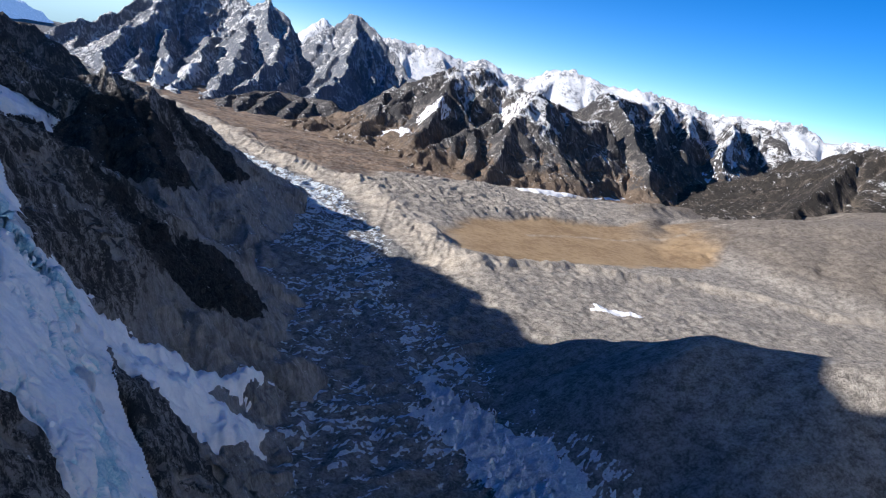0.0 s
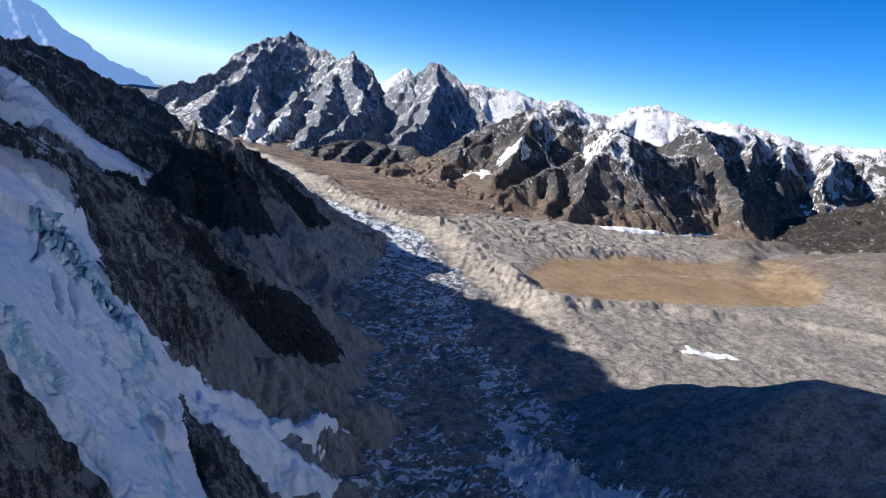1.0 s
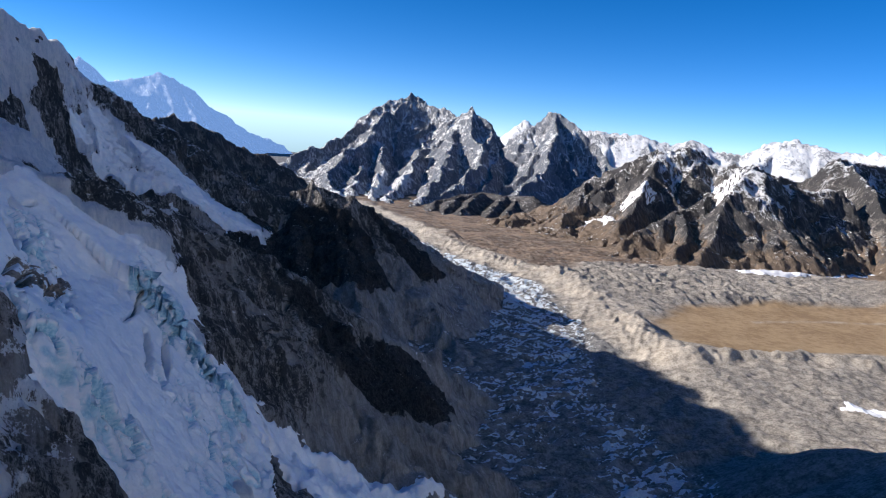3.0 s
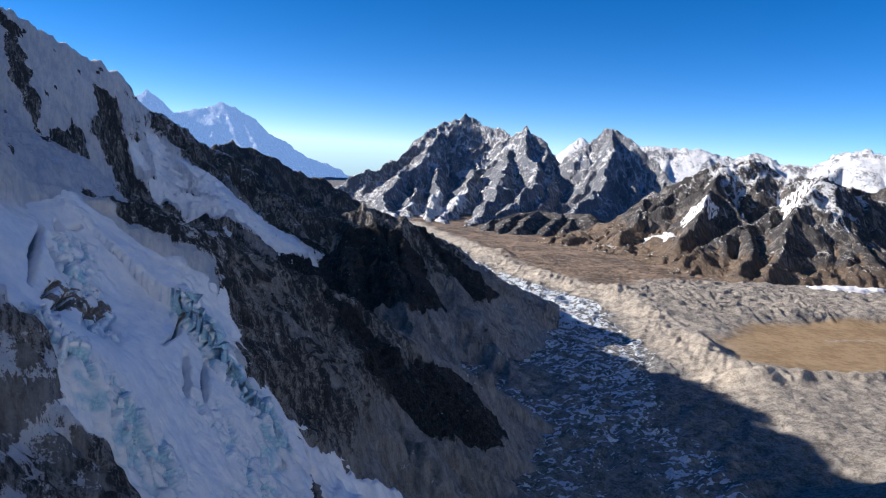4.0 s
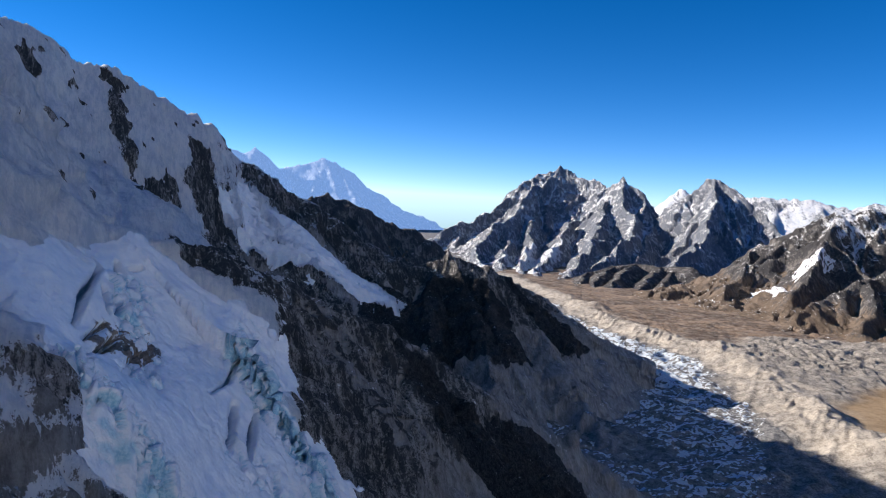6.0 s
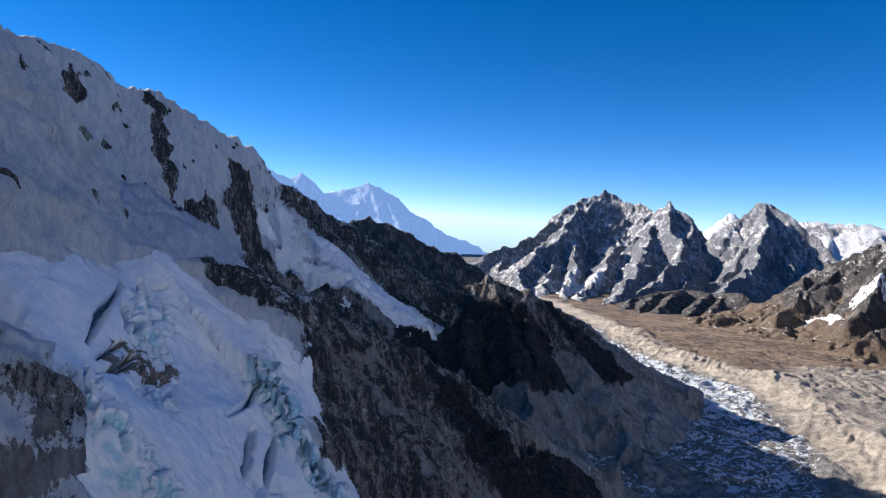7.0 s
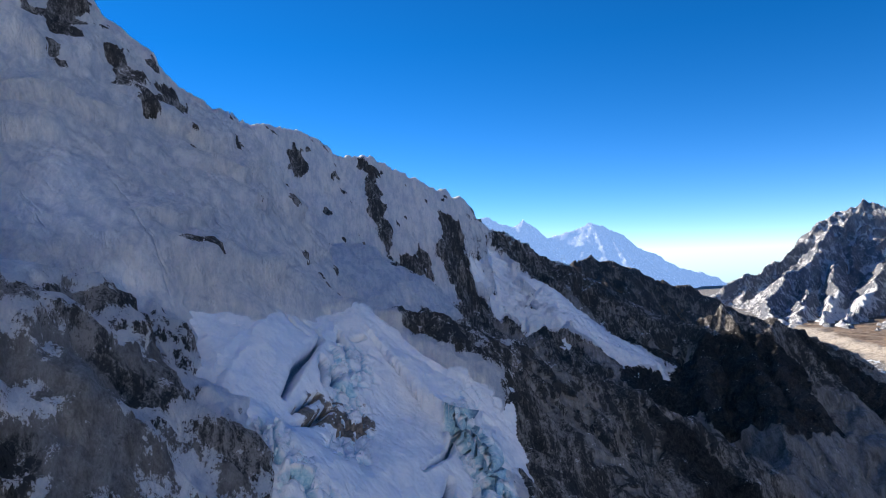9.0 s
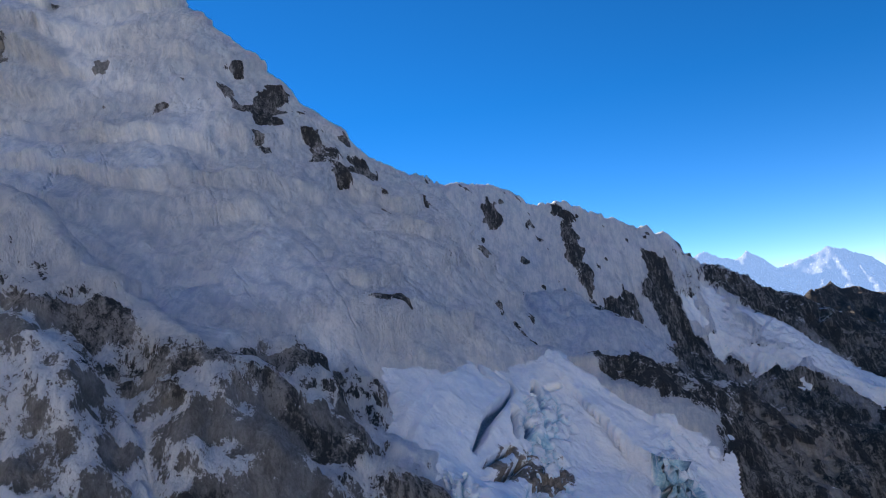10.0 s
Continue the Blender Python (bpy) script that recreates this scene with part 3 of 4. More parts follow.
def wall_push(x, y, z):
    white = smooth(-10, 15, inside(x, y, WHITE))
    big = 4 * fbm(x, y, 70, 3, 71, z)
    rock = 8.5 * (fbm(x, y, 30, 7, 72, z * 0.5, ridged=True, gain=0.62) - 0.42) + 4.5 * fall_marks(x, y, z)
    step_up = (z + 14 * fbm(x, y, 55, 4, 77) + 0.2 * x) / 17
    step_up = step_up - np.floor(step_up)
    soft = 4.5 * fbm(x, y, 38, 5, 73, z) + 2.2 * fbm(x, y, 10, 5, 74, z, ridged=True) + 7 * (smooth(0, 0.13, step_up) - step_up) * smooth(-0.2, 0.3, fbm(x, y, 60, 3, 78)) * smooth(420, 330, y)
    flute = 3.2 * fbm(x * 0.5 + y * 0.85, x * 0.06 + z * 0.05, 10, 3, 76, ridged=True) * smooth(360, 430, y) * smooth(-200, -250, x) + 1.6 * fbm(x * 0.5 + y * 0.85, x * 0.05 + z * 0.04, 4.5, 3, 79, ridged=True) * smooth(330, 400, y) * smooth(-180, -230, x)
    return big + rock * (1 - 0.85 * white) + soft * white + flute - 7 * smooth(3, 14, inside(x, y, ICE)) * smooth(-140, -105, x)


def wall_marks(x, y, z, steep, ran):
    n = fbm(x, y, 34, 5, 81, z)
    fine = fbm(x, y, 9, 4, 82, z)
    white = smooth(-7, 6, inside(x, y, WHITE) + 9 * n)
    for cx, cy, r in OUTCROPS:
        white *= 1 - smooth(r, r * 0.5, np.hypot(x - cx, y - cy) + 8 * n + 6 * fine)
    for line, r in BANDS:
        white *= 1 - smooth(r, r * 0.5, line_gap(x, y, line)[0] + 7 * n + 5 * fine)
    ribbon = smooth(-5, 3, inside(x, y, RIBBON) + 5 * n)
    ledge = fbm(x * 0.25, y * 0.25, 9, 4, 83, z * 1.6)
    dusted = (0.7 + 1.5 * ledge + 0.5 * fine + 0.5 * smooth(60, 40, steep) - 0.25) * smooth(85, 120, z) * smooth(235, 215, y)
    dusted = dusted + 0.34 * smooth(95, 160, z) * (y > 240)
    snow = np.maximum(np.maximum(white, ribbon), np.clip(dusted + 0.4 * n + 0.2 * fine, 0, 0.7) * smooth(70, 110, z))
    stripes = fall_marks(x, y, z)
    apron = smooth(500, 620, y + 0.6 * x) * smooth(95, 70, z)
    scree = smooth(0.25, 0.5, 1.3 * stripes + 0.5 * smooth(45, 5, z) + 0.45 * apron + 0.5 * ran - 0.35 * smooth(40, 52, steep) + 0.25 * fine) * (1 - snow)
    slate = np.clip(sum(smooth(-4, 4, inside(x, y, c) + 6 * stripes + 3 * fine) for c in SLATE), 0, 1)
    scree = np.maximum(scree, (0.75 + 0.5 * stripes) * smooth(80, 48, z + 14 * n) * (1 - slate) * smooth(230, 260, y))
    tone = 0.5 + 0.55 * fbm(x * 0.45 + y, x * 0.15, 11, 5, 85, z * 0.12, gain=0.65) + 0.5 * fbm(x, y, 20, 6, 86, z, gain=0.65)
    # Near cliff toned paler, partly standing in for a veil of window glare.
    return {"tone": tone + 0.3 * smooth(235, 215, y) * smooth(-60, -75, x), "snow": np.clip(snow, 0, 1) + white * (0.6 - 1.5 * smooth(0.25, 0.55, fbm(x, y, 13, 5, 88, z * 0.6, gain=0.6)) * smooth(42, 58, steep)), "scree": np.maximum(np.clip(scree, 0, 1) * smooth(150, 110, z), 0.75 * smooth(225, 205, y) * smooth(-0.3, 0.3, n)), "slate": slate}


massif = thing("mountain", "steep ice-hung rock wall in shade beside the glacier", "mountain")
sheet("rock_face", axis((-640, -400, 8), (-400, -260, 2.2), (-260, -180, 1.3), (-180, 70, 1.0), (70, 130, 1.6)), axis((-160, 100, 5), (100, 420, 1.1), (420, 700, 1.7), (700, 900, 2.2)), wall, ROCK_NEAR, massif, wall_push,
      lambda x, y, z: z > -12, wall_marks, rain=60000, bite=1.0, broad=0.6, spare=lambda x, y: smooth(-12, 4, inside(x, y, WHITE)))


# ---- the icefall that hangs on the wall ----
def ice_material():
    s = Shade("glacier_ice", 0.55)
    low = s.noise(1.4, 6, 0.62, (0.5, 1, 0.5), 0.3, 15.0)
    mid = s.noise(5, 6, 0.6)
    fine = s.noise(0.9, 5, 0.65, offset=7.0)
    snow = s.mix(s.step(mid, 0.3, 0.7), (0.72, 0.77, 0.83), (0.87, 0.88, 0.89))
    blue = s.mix(s.step(fine, 0.3, 0.7), (0.22, 0.47, 0.62), (0.5, 0.7, 0.78))
    dirt = s.mix(s.step(fine, 0.4, 0.6), (0.12, 0.1, 0.085), (0.24, 0.2, 0.17))
    c = s.mix(s.step(s.math("ADD", s.mark("deep"), s.math("MULTIPLY", s.math("SUBTRACT", fine, 0.5), 0.7)), 0.2, 0.75), snow, blue)
    # Crevasses: blue ice, darkened in colour for the shade inside them.
    c = s.mix(s.step(s.mark("cut"), 0.35, 0.8), c, s.mix(s.step(fine, 0.3, 0.7), (0.09, 0.18, 0.28), (0.24, 0.38, 0.5)))
    c = s.mix(s.step(s.math("ADD", s.mark("dirt"), s.math("SUBTRACT", fine, 0.5)), 0.4, 0.6), c, dirt)
    s.bump(s.math("ADD", s.math("ADD", mid, low), s.math("MULTIPLY", fine, 0.4)), 1.0, 0.7)
    return s.done(c)


GLACIER_ICE = ice_material()
CREVASSES = [([(-111, 259), (-105, 248), (-98, 233), (-91, 221)], 1.3), ([(-126, 257), (-119, 254), (-112, 254)], 1.1), ([(-124, 262), (-117, 262), (-111, 259)], 1.1), ([(-114, 272), (-109, 267), (-104, 262)], 1.7),
             ([(-110, 273), (-108, 277)], 1.4), ([(-103, 251), (-99, 246), (-95, 241)], 1.4), ([(-100, 255), (-95, 246)], 1.6), ([(-87, 220), (-90, 228), (-93, 237)], 0.9), ([(-83, 216), (-85, 225), (-90, 238)], 1.0),
             ([(-69, 271), (-66, 260), (-65, 246)], 0.8), ([(-61, 255), (-53, 236)], 1.5), ([(-57, 262), (-49, 241)], 1.4)]


def ice_cuts(x, y):
    u, v = 0.5 * x - 0.86 * y, 0.86 * x + 0.5 * y
    n = fbm(x, y, 14, 4, 91)
    edge = inside(x, y, ICE)
    low = smooth(-70, -40, x)
    margin = np.exp(-((edge - 5) / 7) ** 2) * smooth(-88, -70, x)
    heart = 0.9 * smooth(9, 3, line_gap(x, y, [(-104, 266), (-93, 250), (-84, 240), (-74, 228)])[0] + 3 * n) + smooth(8, 3, line_gap(x, y, [(-67, 272), (-54, 267), (-41, 264), (-33, 262)])[0]) + smooth(6, 2, line_gap(x, y, [(-79, 203), (-66, 203), (-55, 204), (-44, 203)])[0])
    rough = np.clip(margin * 0.45 + 0.85 * heart + low * 0.1 + 0.02 + 0.45 * low * smooth(0.05, 0.5, fbm(x, y, 25, 3, 99)), 0, 1)
    f1, f2, own = cells(u / 2.4 + 1.5 * n, v + 2.5 * n, 3.6, 92)
    g1, g2, small = cells(u / 2.2 + n, v + n, 1.5, 93)
    blocks = (own - 0.5) * 3.2 - 2.2 * smooth(0.22, 0.0, f2 - f1) + (small - 0.5) * 1.2 - 0.7 * smooth(0.2, 0.0, g2 - g1)
    cut = np.zeros(x.shape)
    for line, w in CREVASSES:
        d, t = line_gap(x, y, line)
        cut = np.maximum(cut, smooth(w, w * 0.55, d + 0.5 * n + 0.7 * w * np.abs(t - 0.5)))
    waves = 0.45 * fbm(u / 5, v, 4, 3, 94, ridged=True) + 1.3 * fbm(x, y, 22, 4, 100)
    return blocks * rough * 1.15 + waves - 6 * cut, cut, np.clip(0.3 * cut + rough * (smooth(0.25, 0.02, f2 - f1) + 0.6 * smooth(0.15, 0.0, g2 - g1) + 0.1 * low), 0, 1), rough


def icefall(x, y):
    edge = inside(x, y, ICE) + 4 * fbm(x, y, 18, 4, 95)
    z = wall(x, y, 9.0)
    return z + 4 * fbm(x, y, 70, 3, 71, z) * 1.4 + 9 * smooth(-5, 11, edge) - 8 + 7 * smooth(-88, -64, x) - 10 * smooth(-105, -140, x)


def ice_marks(x, y, z, steep, ran):
    _, cut, deep, rough = ice_cuts(x, y)
    deep = np.maximum(deep, smooth(52, 64, steep) * 0.8 * smooth(0.1, 0.4, rough))
    dirt = smooth(8, 3, np.hypot(x + 86, (y - 237) * 0.5) + 6 * fbm(x, y, 7, 4, 96)) * 0.75
    return {"deep": deep, "dirt": dirt, "cut": cut}


ice_thing = thing("icefall", "blue-white icefall broken by crevasses and seracs on a rock wall", "glacier")
sheet("ice_tongue", axis((-205, -130, 1.2), (-130, 5, 0.55)), axis((155, 310, 0.6), (310, 385, 1.2)), icefall, GLACIER_ICE, ice_thing, lambda x, y, z: ice_cuts(x, y)[0],
      lambda x, y, z: inside(x, y, ICE) > -9, ice_marks)


def hanging(x, y):
    z = wall(x, y, 5.0)
    edge = inside(x, y, RIBBON) + 3 * fbm(x, y, 16, 4, 111)
    return z + 4 * fbm(x, y, 70, 3, 71, z) + 9 * smooth(-3, 8, edge) - 5


def hanging_push(x, y, z):
    n = fbm(x, y, 12, 3, 112)
    f1, f2, own = cells(x + 3 * n, y * 1.3 + 3 * n, 6.5, 113)
    g1, g2, small = cells(x + n, y + n, 2.8, 114)
    return 1.0 * (own - 0.5) - 0.5 * smooth(0.2, 0, f2 - f1) + 0.5 * (small - 0.5) + 2.0 * fbm(x, y * 2.2, 9, 5, 115, ridged=True)


def hanging_marks(x, y, z, steep, ran):
    return {"deep": smooth(50, 66, steep) * 0.35, "dirt": 0.0 * x}


ribbon_thing = thing("hanging_glacier", "white hanging glacier draped down a rock ridge", "glacier")
sheet("ice_ribbon", axis((-275, -92, 1.0)), axis((584, 664, 1.0)), hanging, GLACIER_ICE, ribbon_thing, hanging_push, lambda x, y, z: inside(x, y, RIBBON) > -7, hanging_marks)


# ---- avalanche snow at the wall's foot ----


def fan_height(x, y):
    d = inside(x, y, FAN) + 1.6 * fbm(x, y, 12, 4, 97)
    z = wall(x, y)
    low = np.maximum(z + wall_push(x, y, z) * 1.3, valley(x, y))
    return low + 6.5 * smooth(-3, 6, d) - 1.6 + 0.3 * fbm(x, y, 14, 4, 98)


def snow_material():
    s = Shade("packed_snow", 0.6)
    mid = s.noise(8, 6, 0.6, warp=0.6)
    fine = s.noise(1.2, 5, 0.6, offset=3.0)
    s.bump(fine, 0.5, 0.4)
    return s.done(s.mix(s.step(s.math("ADD", s.math("MULTIPLY", mid, 0.7), s.math("MULTIPLY", fine, 0.3)), 0.35, 0.62), (0.7, 0.73, 0.77), (0.86, 0.87, 0.88)))


SNOW = snow_material()
fan = sheet("snow_fan", axis((-40, 66, 0.9)), axis((244, 334, 0.9)), fan_height, SNOW, keep=lambda x, y, z: inside(x, y, FAN) + 1.6 * fbm(x, y, 12, 4, 97) > -2.2)
tagged(fan, "smooth white fan of avalanche snow at the foot of the wall", "snow")


# ---- other mountains ----
def polar(heading, far, z):
    return (far * math.sin(radians(heading)), far * math.cos(radians(heading)), z)


def skyline(rows, eye=180):
    """Crest points from rows of heading, angle above the level and distance."""
    return [polar(h, d, eye + d * math.tan(radians(e))) for h, e, d in rows]


def mountain(name, label, crests, size, step, material, snowline, rough=1.0, foot=-40, seed=0, steep=0.9, flank=1.1, fall=0.6, gap=None, kids=2, scree=0.0, patches=(), hollow=True, ribbed=9, rain=16000, bite=1.0, snowfields=()):
    """A mountain from its crest lines: planes that fall away, ribs down them, and broken rock on top."""
    pts = [p for c in crests for p in c]
    top = max(p[2] for p in pts)
    pad = (top - foot) / fall * 0.95
    x0, x1, y0, y1 = min(p[0] for p in pts) - pad * 0.8, max(p[0] for p in pts) + pad * 0.8, min(p[1] for p in pts) - pad, max(p[1] for p in pts) + pad * 0.4
    low = foot if hollow else None
    ribs = [r for n, c in enumerate(crests[:ribbed]) for r in spurs(c, gap or size * 0.28, fall, foot, seed + n, kids)]

    def height(x, y):
        wx, wy = x + size * 0.09 * fbm(x, y, size * 0.4, 5, seed + 5), y + size * 0.09 * fbm(x, y, size * 0.4, 5, seed + 6)
        h = np.max([ridge(wx, wy, c, steep, steep, 1.0, low) for c in crests] + [ridge(wx, wy, r, flank, flank, 1.0, low) for r in ribs], axis=0)
        crag = fbm(wx, wy, size * 0.2, 7, seed, ridged=True, gain=0.55) - 0.35
        layer = (h + size * 0.08 * fbm(x, y, size * 0.5, 3, seed + 20)) / (size * 0.12)
        layer = layer - np.floor(layer)
        return h + rough * size * (0.055 * crag + 0.022 * (smooth(0, 0.25, layer) - layer))

    def marks(x, y, z, st, ran):
        n = fbm(x, y, size * 0.3, 6, seed + 9, z, gain=0.6)
        snow = np.clip(smooth(snowline[0], snowline[1], z + size * 0.2 * n), 0, 1) * snowline[2] * (0.75 + 0.7 * n + 0.35 * (ran - 0.3))
        for cx, cy, r in patches:
            snow = np.maximum(snow, smooth(r, r * 0.7, np.hypot(x - cx, (y - cy) * 0.8) + r * 2.0 * n) * 0.8)
        tone = 0.45 + 0.9 * fbm(x, y, size * 0.12, 6, seed + 12, z * 0.5, gain=0.65) + 0.35 * (ran - 0.3)
        loose = scree * smooth(foot + (top - foot) * 0.5, foot, z + size * 0.1 * n) + 0.8 * smooth(0.35, 0.9, ran) * smooth(50, 38, st)
        return {"tone": tone, "snow": snow, "scree": np.clip(loose, 0, 1), "slate": 0 * x}

    ob = thing(name, label, "mountain")
    sheet("rock_face", axis((x0, x1, step)), axis((y0, y1, step)), height, material, ob, None, lambda x, y, z: (z > -0.05 * np.maximum(y - 1000, 0) - size * 0.1) & (np.hypot(x, y) < 4900), marks, rain=rain, bite=bite)
    for outline in snowfields:
        xs, ys = [q[0] for q in outline], [q[1] for q in outline]
        edge = lambda x, y: inside(x, y, outline) + 9 * fbm(x, y, 22, 5, seed + 30)
        sheet("snowfield", axis((min(xs) - 12, max(xs) + 12, step * 0.8)), axis((min(ys) - 12, max(ys) + 12, step * 0.8)), lambda x, y: height(x, y) + 5.5 * smooth(-4, 7, edge(x, y)) - 3, SNOW, ob, None,
              lambda x, y, z: edge(x, y) > -3, label="smooth white snowfield")
    return ob


tab = [skyline(r) for r in (
    [(-9.2, -3.05, 3040), (-7.9, -2.3, 3101), (-6.1, -1.74, 3202), (-4.8, -0.99, 3263), (-3.9, -0.04, 3323), (-2.9, 1.14, 3384), (-1.8, 1.65, 3424), (-1.1, 2.13, 3455), (-0.1, 2.63, 3485), (0.9, 2.1, 3476), (2.2, 1.72, 3447), (3.2, 1.46, 3407), (3.8, 1.18, 3367), (4.5, 1.88, 3328), (5.4, 1.34, 3298), (6.3, 0.73, 3269), (6.9, -0.12, 3249), (7.5, -1.41, 3229)],
    [(3.8, 1.18, 3367), (3.7, -0.08, 3197), (3.6, -1.43, 2997), (3.1, -2.81, 2797), (2.6, -4.2, 2547), (1.7, -5.62, 2246), (0.7, -6.28, 2056)],
    [(4.5, 1.88, 3328), (5.3, 0.01, 3128), (6.1, -1.28, 2978), (5.8, -2.64, 2828), (4.6, -3.84, 2628), (3.2, -5.07, 2397)],
    [(-1.8, 1.65, 3424), (-2.6, 0.48, 3294), (-3.1, -1.36, 3104), (-5.1, -2.38, 2942), (-5.8, -4.7, 2542), (-4.6, -6.11, 2193)],
    [(6.3, 0.73, 3269), (7.0, -1.67, 3049), (7.3, -3.2, 2849), (6.4, -4.39, 2649)],
    [(-4.6, -2.6, 3050), (-3.6, -3.6, 2800), (-3.9, -5.2, 2420), (-4.1, -6.35, 2123)], [(-1.7, -1.4, 3200), (-1.6, -3.4, 2850), (-2.2, -5.0, 2480), (-2.4, -6.27, 2124)],
    [(0.9, -1.6, 3150), (0.4, -3.3, 2850), (-0.4, -4.9, 2500), (-1.2, -6.19, 2124)])]
mountain("mountain", "high grey rock peak with snow-streaked faces beyond the valley", tab, 420, 5, ROCK_FAR_HAZED, (-500, 150, 0.62), seed=101, rough=1.2, foot=-95, steep=1.0, flank=1.2, fall=0.7, gap=100, ribbed=5, bite=0.3, patches=[(-90, 2400, 120), (-60, 2650, 110), (-150, 2300, 80)])
chol = [skyline(r) for r in (
    [(8.0, -1.38, 3169), (8.5, -0.25, 3170), (9.7, 0.9, 3180), (10.5, 1.59, 3200), (11.1, 2.13, 3211), (11.8, 2.29, 3211), (12.5, 1.9, 3191), (13.2, 1.5, 3171), (14.3, 0.5, 3132), (15.2, -0.51, 3092), (16.2, -1.29, 3052), (18.4, -2.17, 3003)],
    [(11.8, 2.29, 3211), (11.5, 0.34, 3031), (11.4, -1.4, 2851), (10.6, -3.2, 2650), (9.2, -3.96, 2530)])]
mountain("mountain", "steep dark rock pyramid dusted with snow", chol, 380, 5, ROCK_FAR_HAZED, (-500, 250, 0.55), seed=131, foot=-100, steep=1.05, flank=1.3, fall=0.7, gap=105, bite=0.3)
toe = [skyline(r) for r in ([(1.6, -6.36, 2056), (3.0, -5.53, 2147), (4.8, -4.87, 2198), (6.5, -4.48, 2249), (8.4, -4.6, 2200), (10.8, -4.42, 2101)],
    [(3.0, -5.53, 2167), (2.6, -6.02, 1977), (2.2, -6.86, 1806)], [(4.8, -4.87, 2168), (4.0, -5.74, 1977), (3.3, -6.96, 1807)], [(6.5, -4.48, 2169), (5.5, -5.54, 1978), (4.6, -6.95, 1808)],
    [(8.5, -4.6, 2170), (7.6, -5.6, 1979), (6.8, -6.95, 1809)], [(9.5, -4.61, 2170), (8.9, -5.63, 1980), (8.3, -7.0, 1809)])]
mountain("mountain", "low brown foothills under the high peaks", toe, 160, 4, ROCK_BROWN, (100, 300, 0.2), seed=141, rough=0.6, foot=-70, steep=0.5, flank=0.7, fall=0.4, gap=60, scree=0.9, ribbed=1)
lob = [skyline(r) for r in (
    [(9.3, -7.35, 1670), (11.5, -5.77, 1731), (13.4, -4.52, 1771), (14.2, -3.4, 1790), (15.8, -2.17, 1780), (18.3, -0.56, 1780), (19.5, 0.05, 1800), (22.4, 0.7, 1850), (23.5, -0.4, 1850), (26.5, -0.45, 1800), (29.9, -1.5, 1900), (31.6, 0.66, 1817), (34.5, 0.34, 2150)],
    [(15.2, -2.26, 1802), (14.1, -4.69, 1652), (12.9, -6.51, 1531)], [(20, 0.1, 1800), (19.0, -3.2, 1600), (17.6, -5.6, 1450)],
    [(26.5, -0.45, 1800), (26.8, -0.49, 1496), (23.9, -2.46, 1496), (22.5, -4.03, 1416), (20.5, -5.47, 1345), (18.1, -7.23, 1275)], [(22.5, -4.03, 1416), (22.7, -6.24, 1296), (22.3, -7.88, 1196)],
    [(24.1, -7.58, 1236), (24.9, -4.97, 1336), (25.7, -2.62, 1416), (26.8, -0.49, 1496), (28.3, -1.11, 1536), (30.5, -1.83, 1576), (32.1, -1.58, 1617)],
    [(31.6, 0.66, 1817), (32.9, 0.15, 1757), (34.2, -1.23, 1677), (35.6, -3.08, 1597), (36.7, -4.74, 1517)])]
mountain("mountain", "rugged brown rock range with snow pockets above the valley", lob, 260, 3.6, ROCK_BROWN, (10, 180, 0.64), seed=151, rough=1.0, foot=0, steep=0.95, flank=1.25, fall=0.62, gap=85, kids=1, scree=0.6, ribbed=3,
         snowfields=[[(598, 1272), (659, 1318), (655, 1420), (612, 1400)], [(722, 1640), (797, 1625), (770, 1545), (705, 1550)], [(476, 1480), (488, 1558), (512, 1572), (568, 1548), (562, 1522), (520, 1498)], [(590, 1545), (640, 1605), (645, 1580), (610, 1535)], [(404, 1555), (440, 1572), (470, 1560), (466, 1450), (440, 1470)]])
rr = [skyline(r) for r in (
    [(34.5, 0.34, 2150), (35.85, 0.84, 2350), (38.05, 0.44, 2450), (40.1, 0.38, 2500), (44.7, 0.64, 2500), (45.6, -0.83, 2500), (47, -1.0, 2400)],
    [(35.85, 0.84, 2350), (36.2, -0.29, 2017), (36.4, -2.53, 1867), (36.4, -4.59, 1717)], [(38.05, 0.44, 2450), (38.5, -0.04, 2267), (38.3, -2.18, 2067), (38.3, -3.61, 1917)], [(41.6, 0.45, 2450), (41.6, 0.3, 2367), (41.5, -1.59, 2167)])]
mountain("mountain", "long dark cliff range with snow along its top", rr, 260, 5, ROCK_BROWN, (40, 190, 0.8), seed=171, foot=20, steep=1.1, flank=1.3, fall=0.7, gap=70, scree=0.5, ribbed=2, patches=[(1480, 1700, 70), (1400, 1750, 40)], snowfields=[[(1335, 1560), (1367, 1615), (1475, 1640), (1500, 1590), (1432, 1552)]])
rf = [skyline(r) for r in ([(45.6, -1.6, 1900), (48.1, -0.63, 1800), (50.3, 0.7, 1750), (53, 1.5, 1700), (58, 2.5, 1700)], [(50.3, 0.7, 1750), (48.5, -2.5, 1500), (47, -5, 1350)])]
mountain("mountain", "pale grey rock peak with snow on its ledges", rf, 240, 6, ROCK_MID, (60, 240, 0.5), seed=191, foot=40, steep=0.75, flank=1.0, fall=0.55, gap=70)
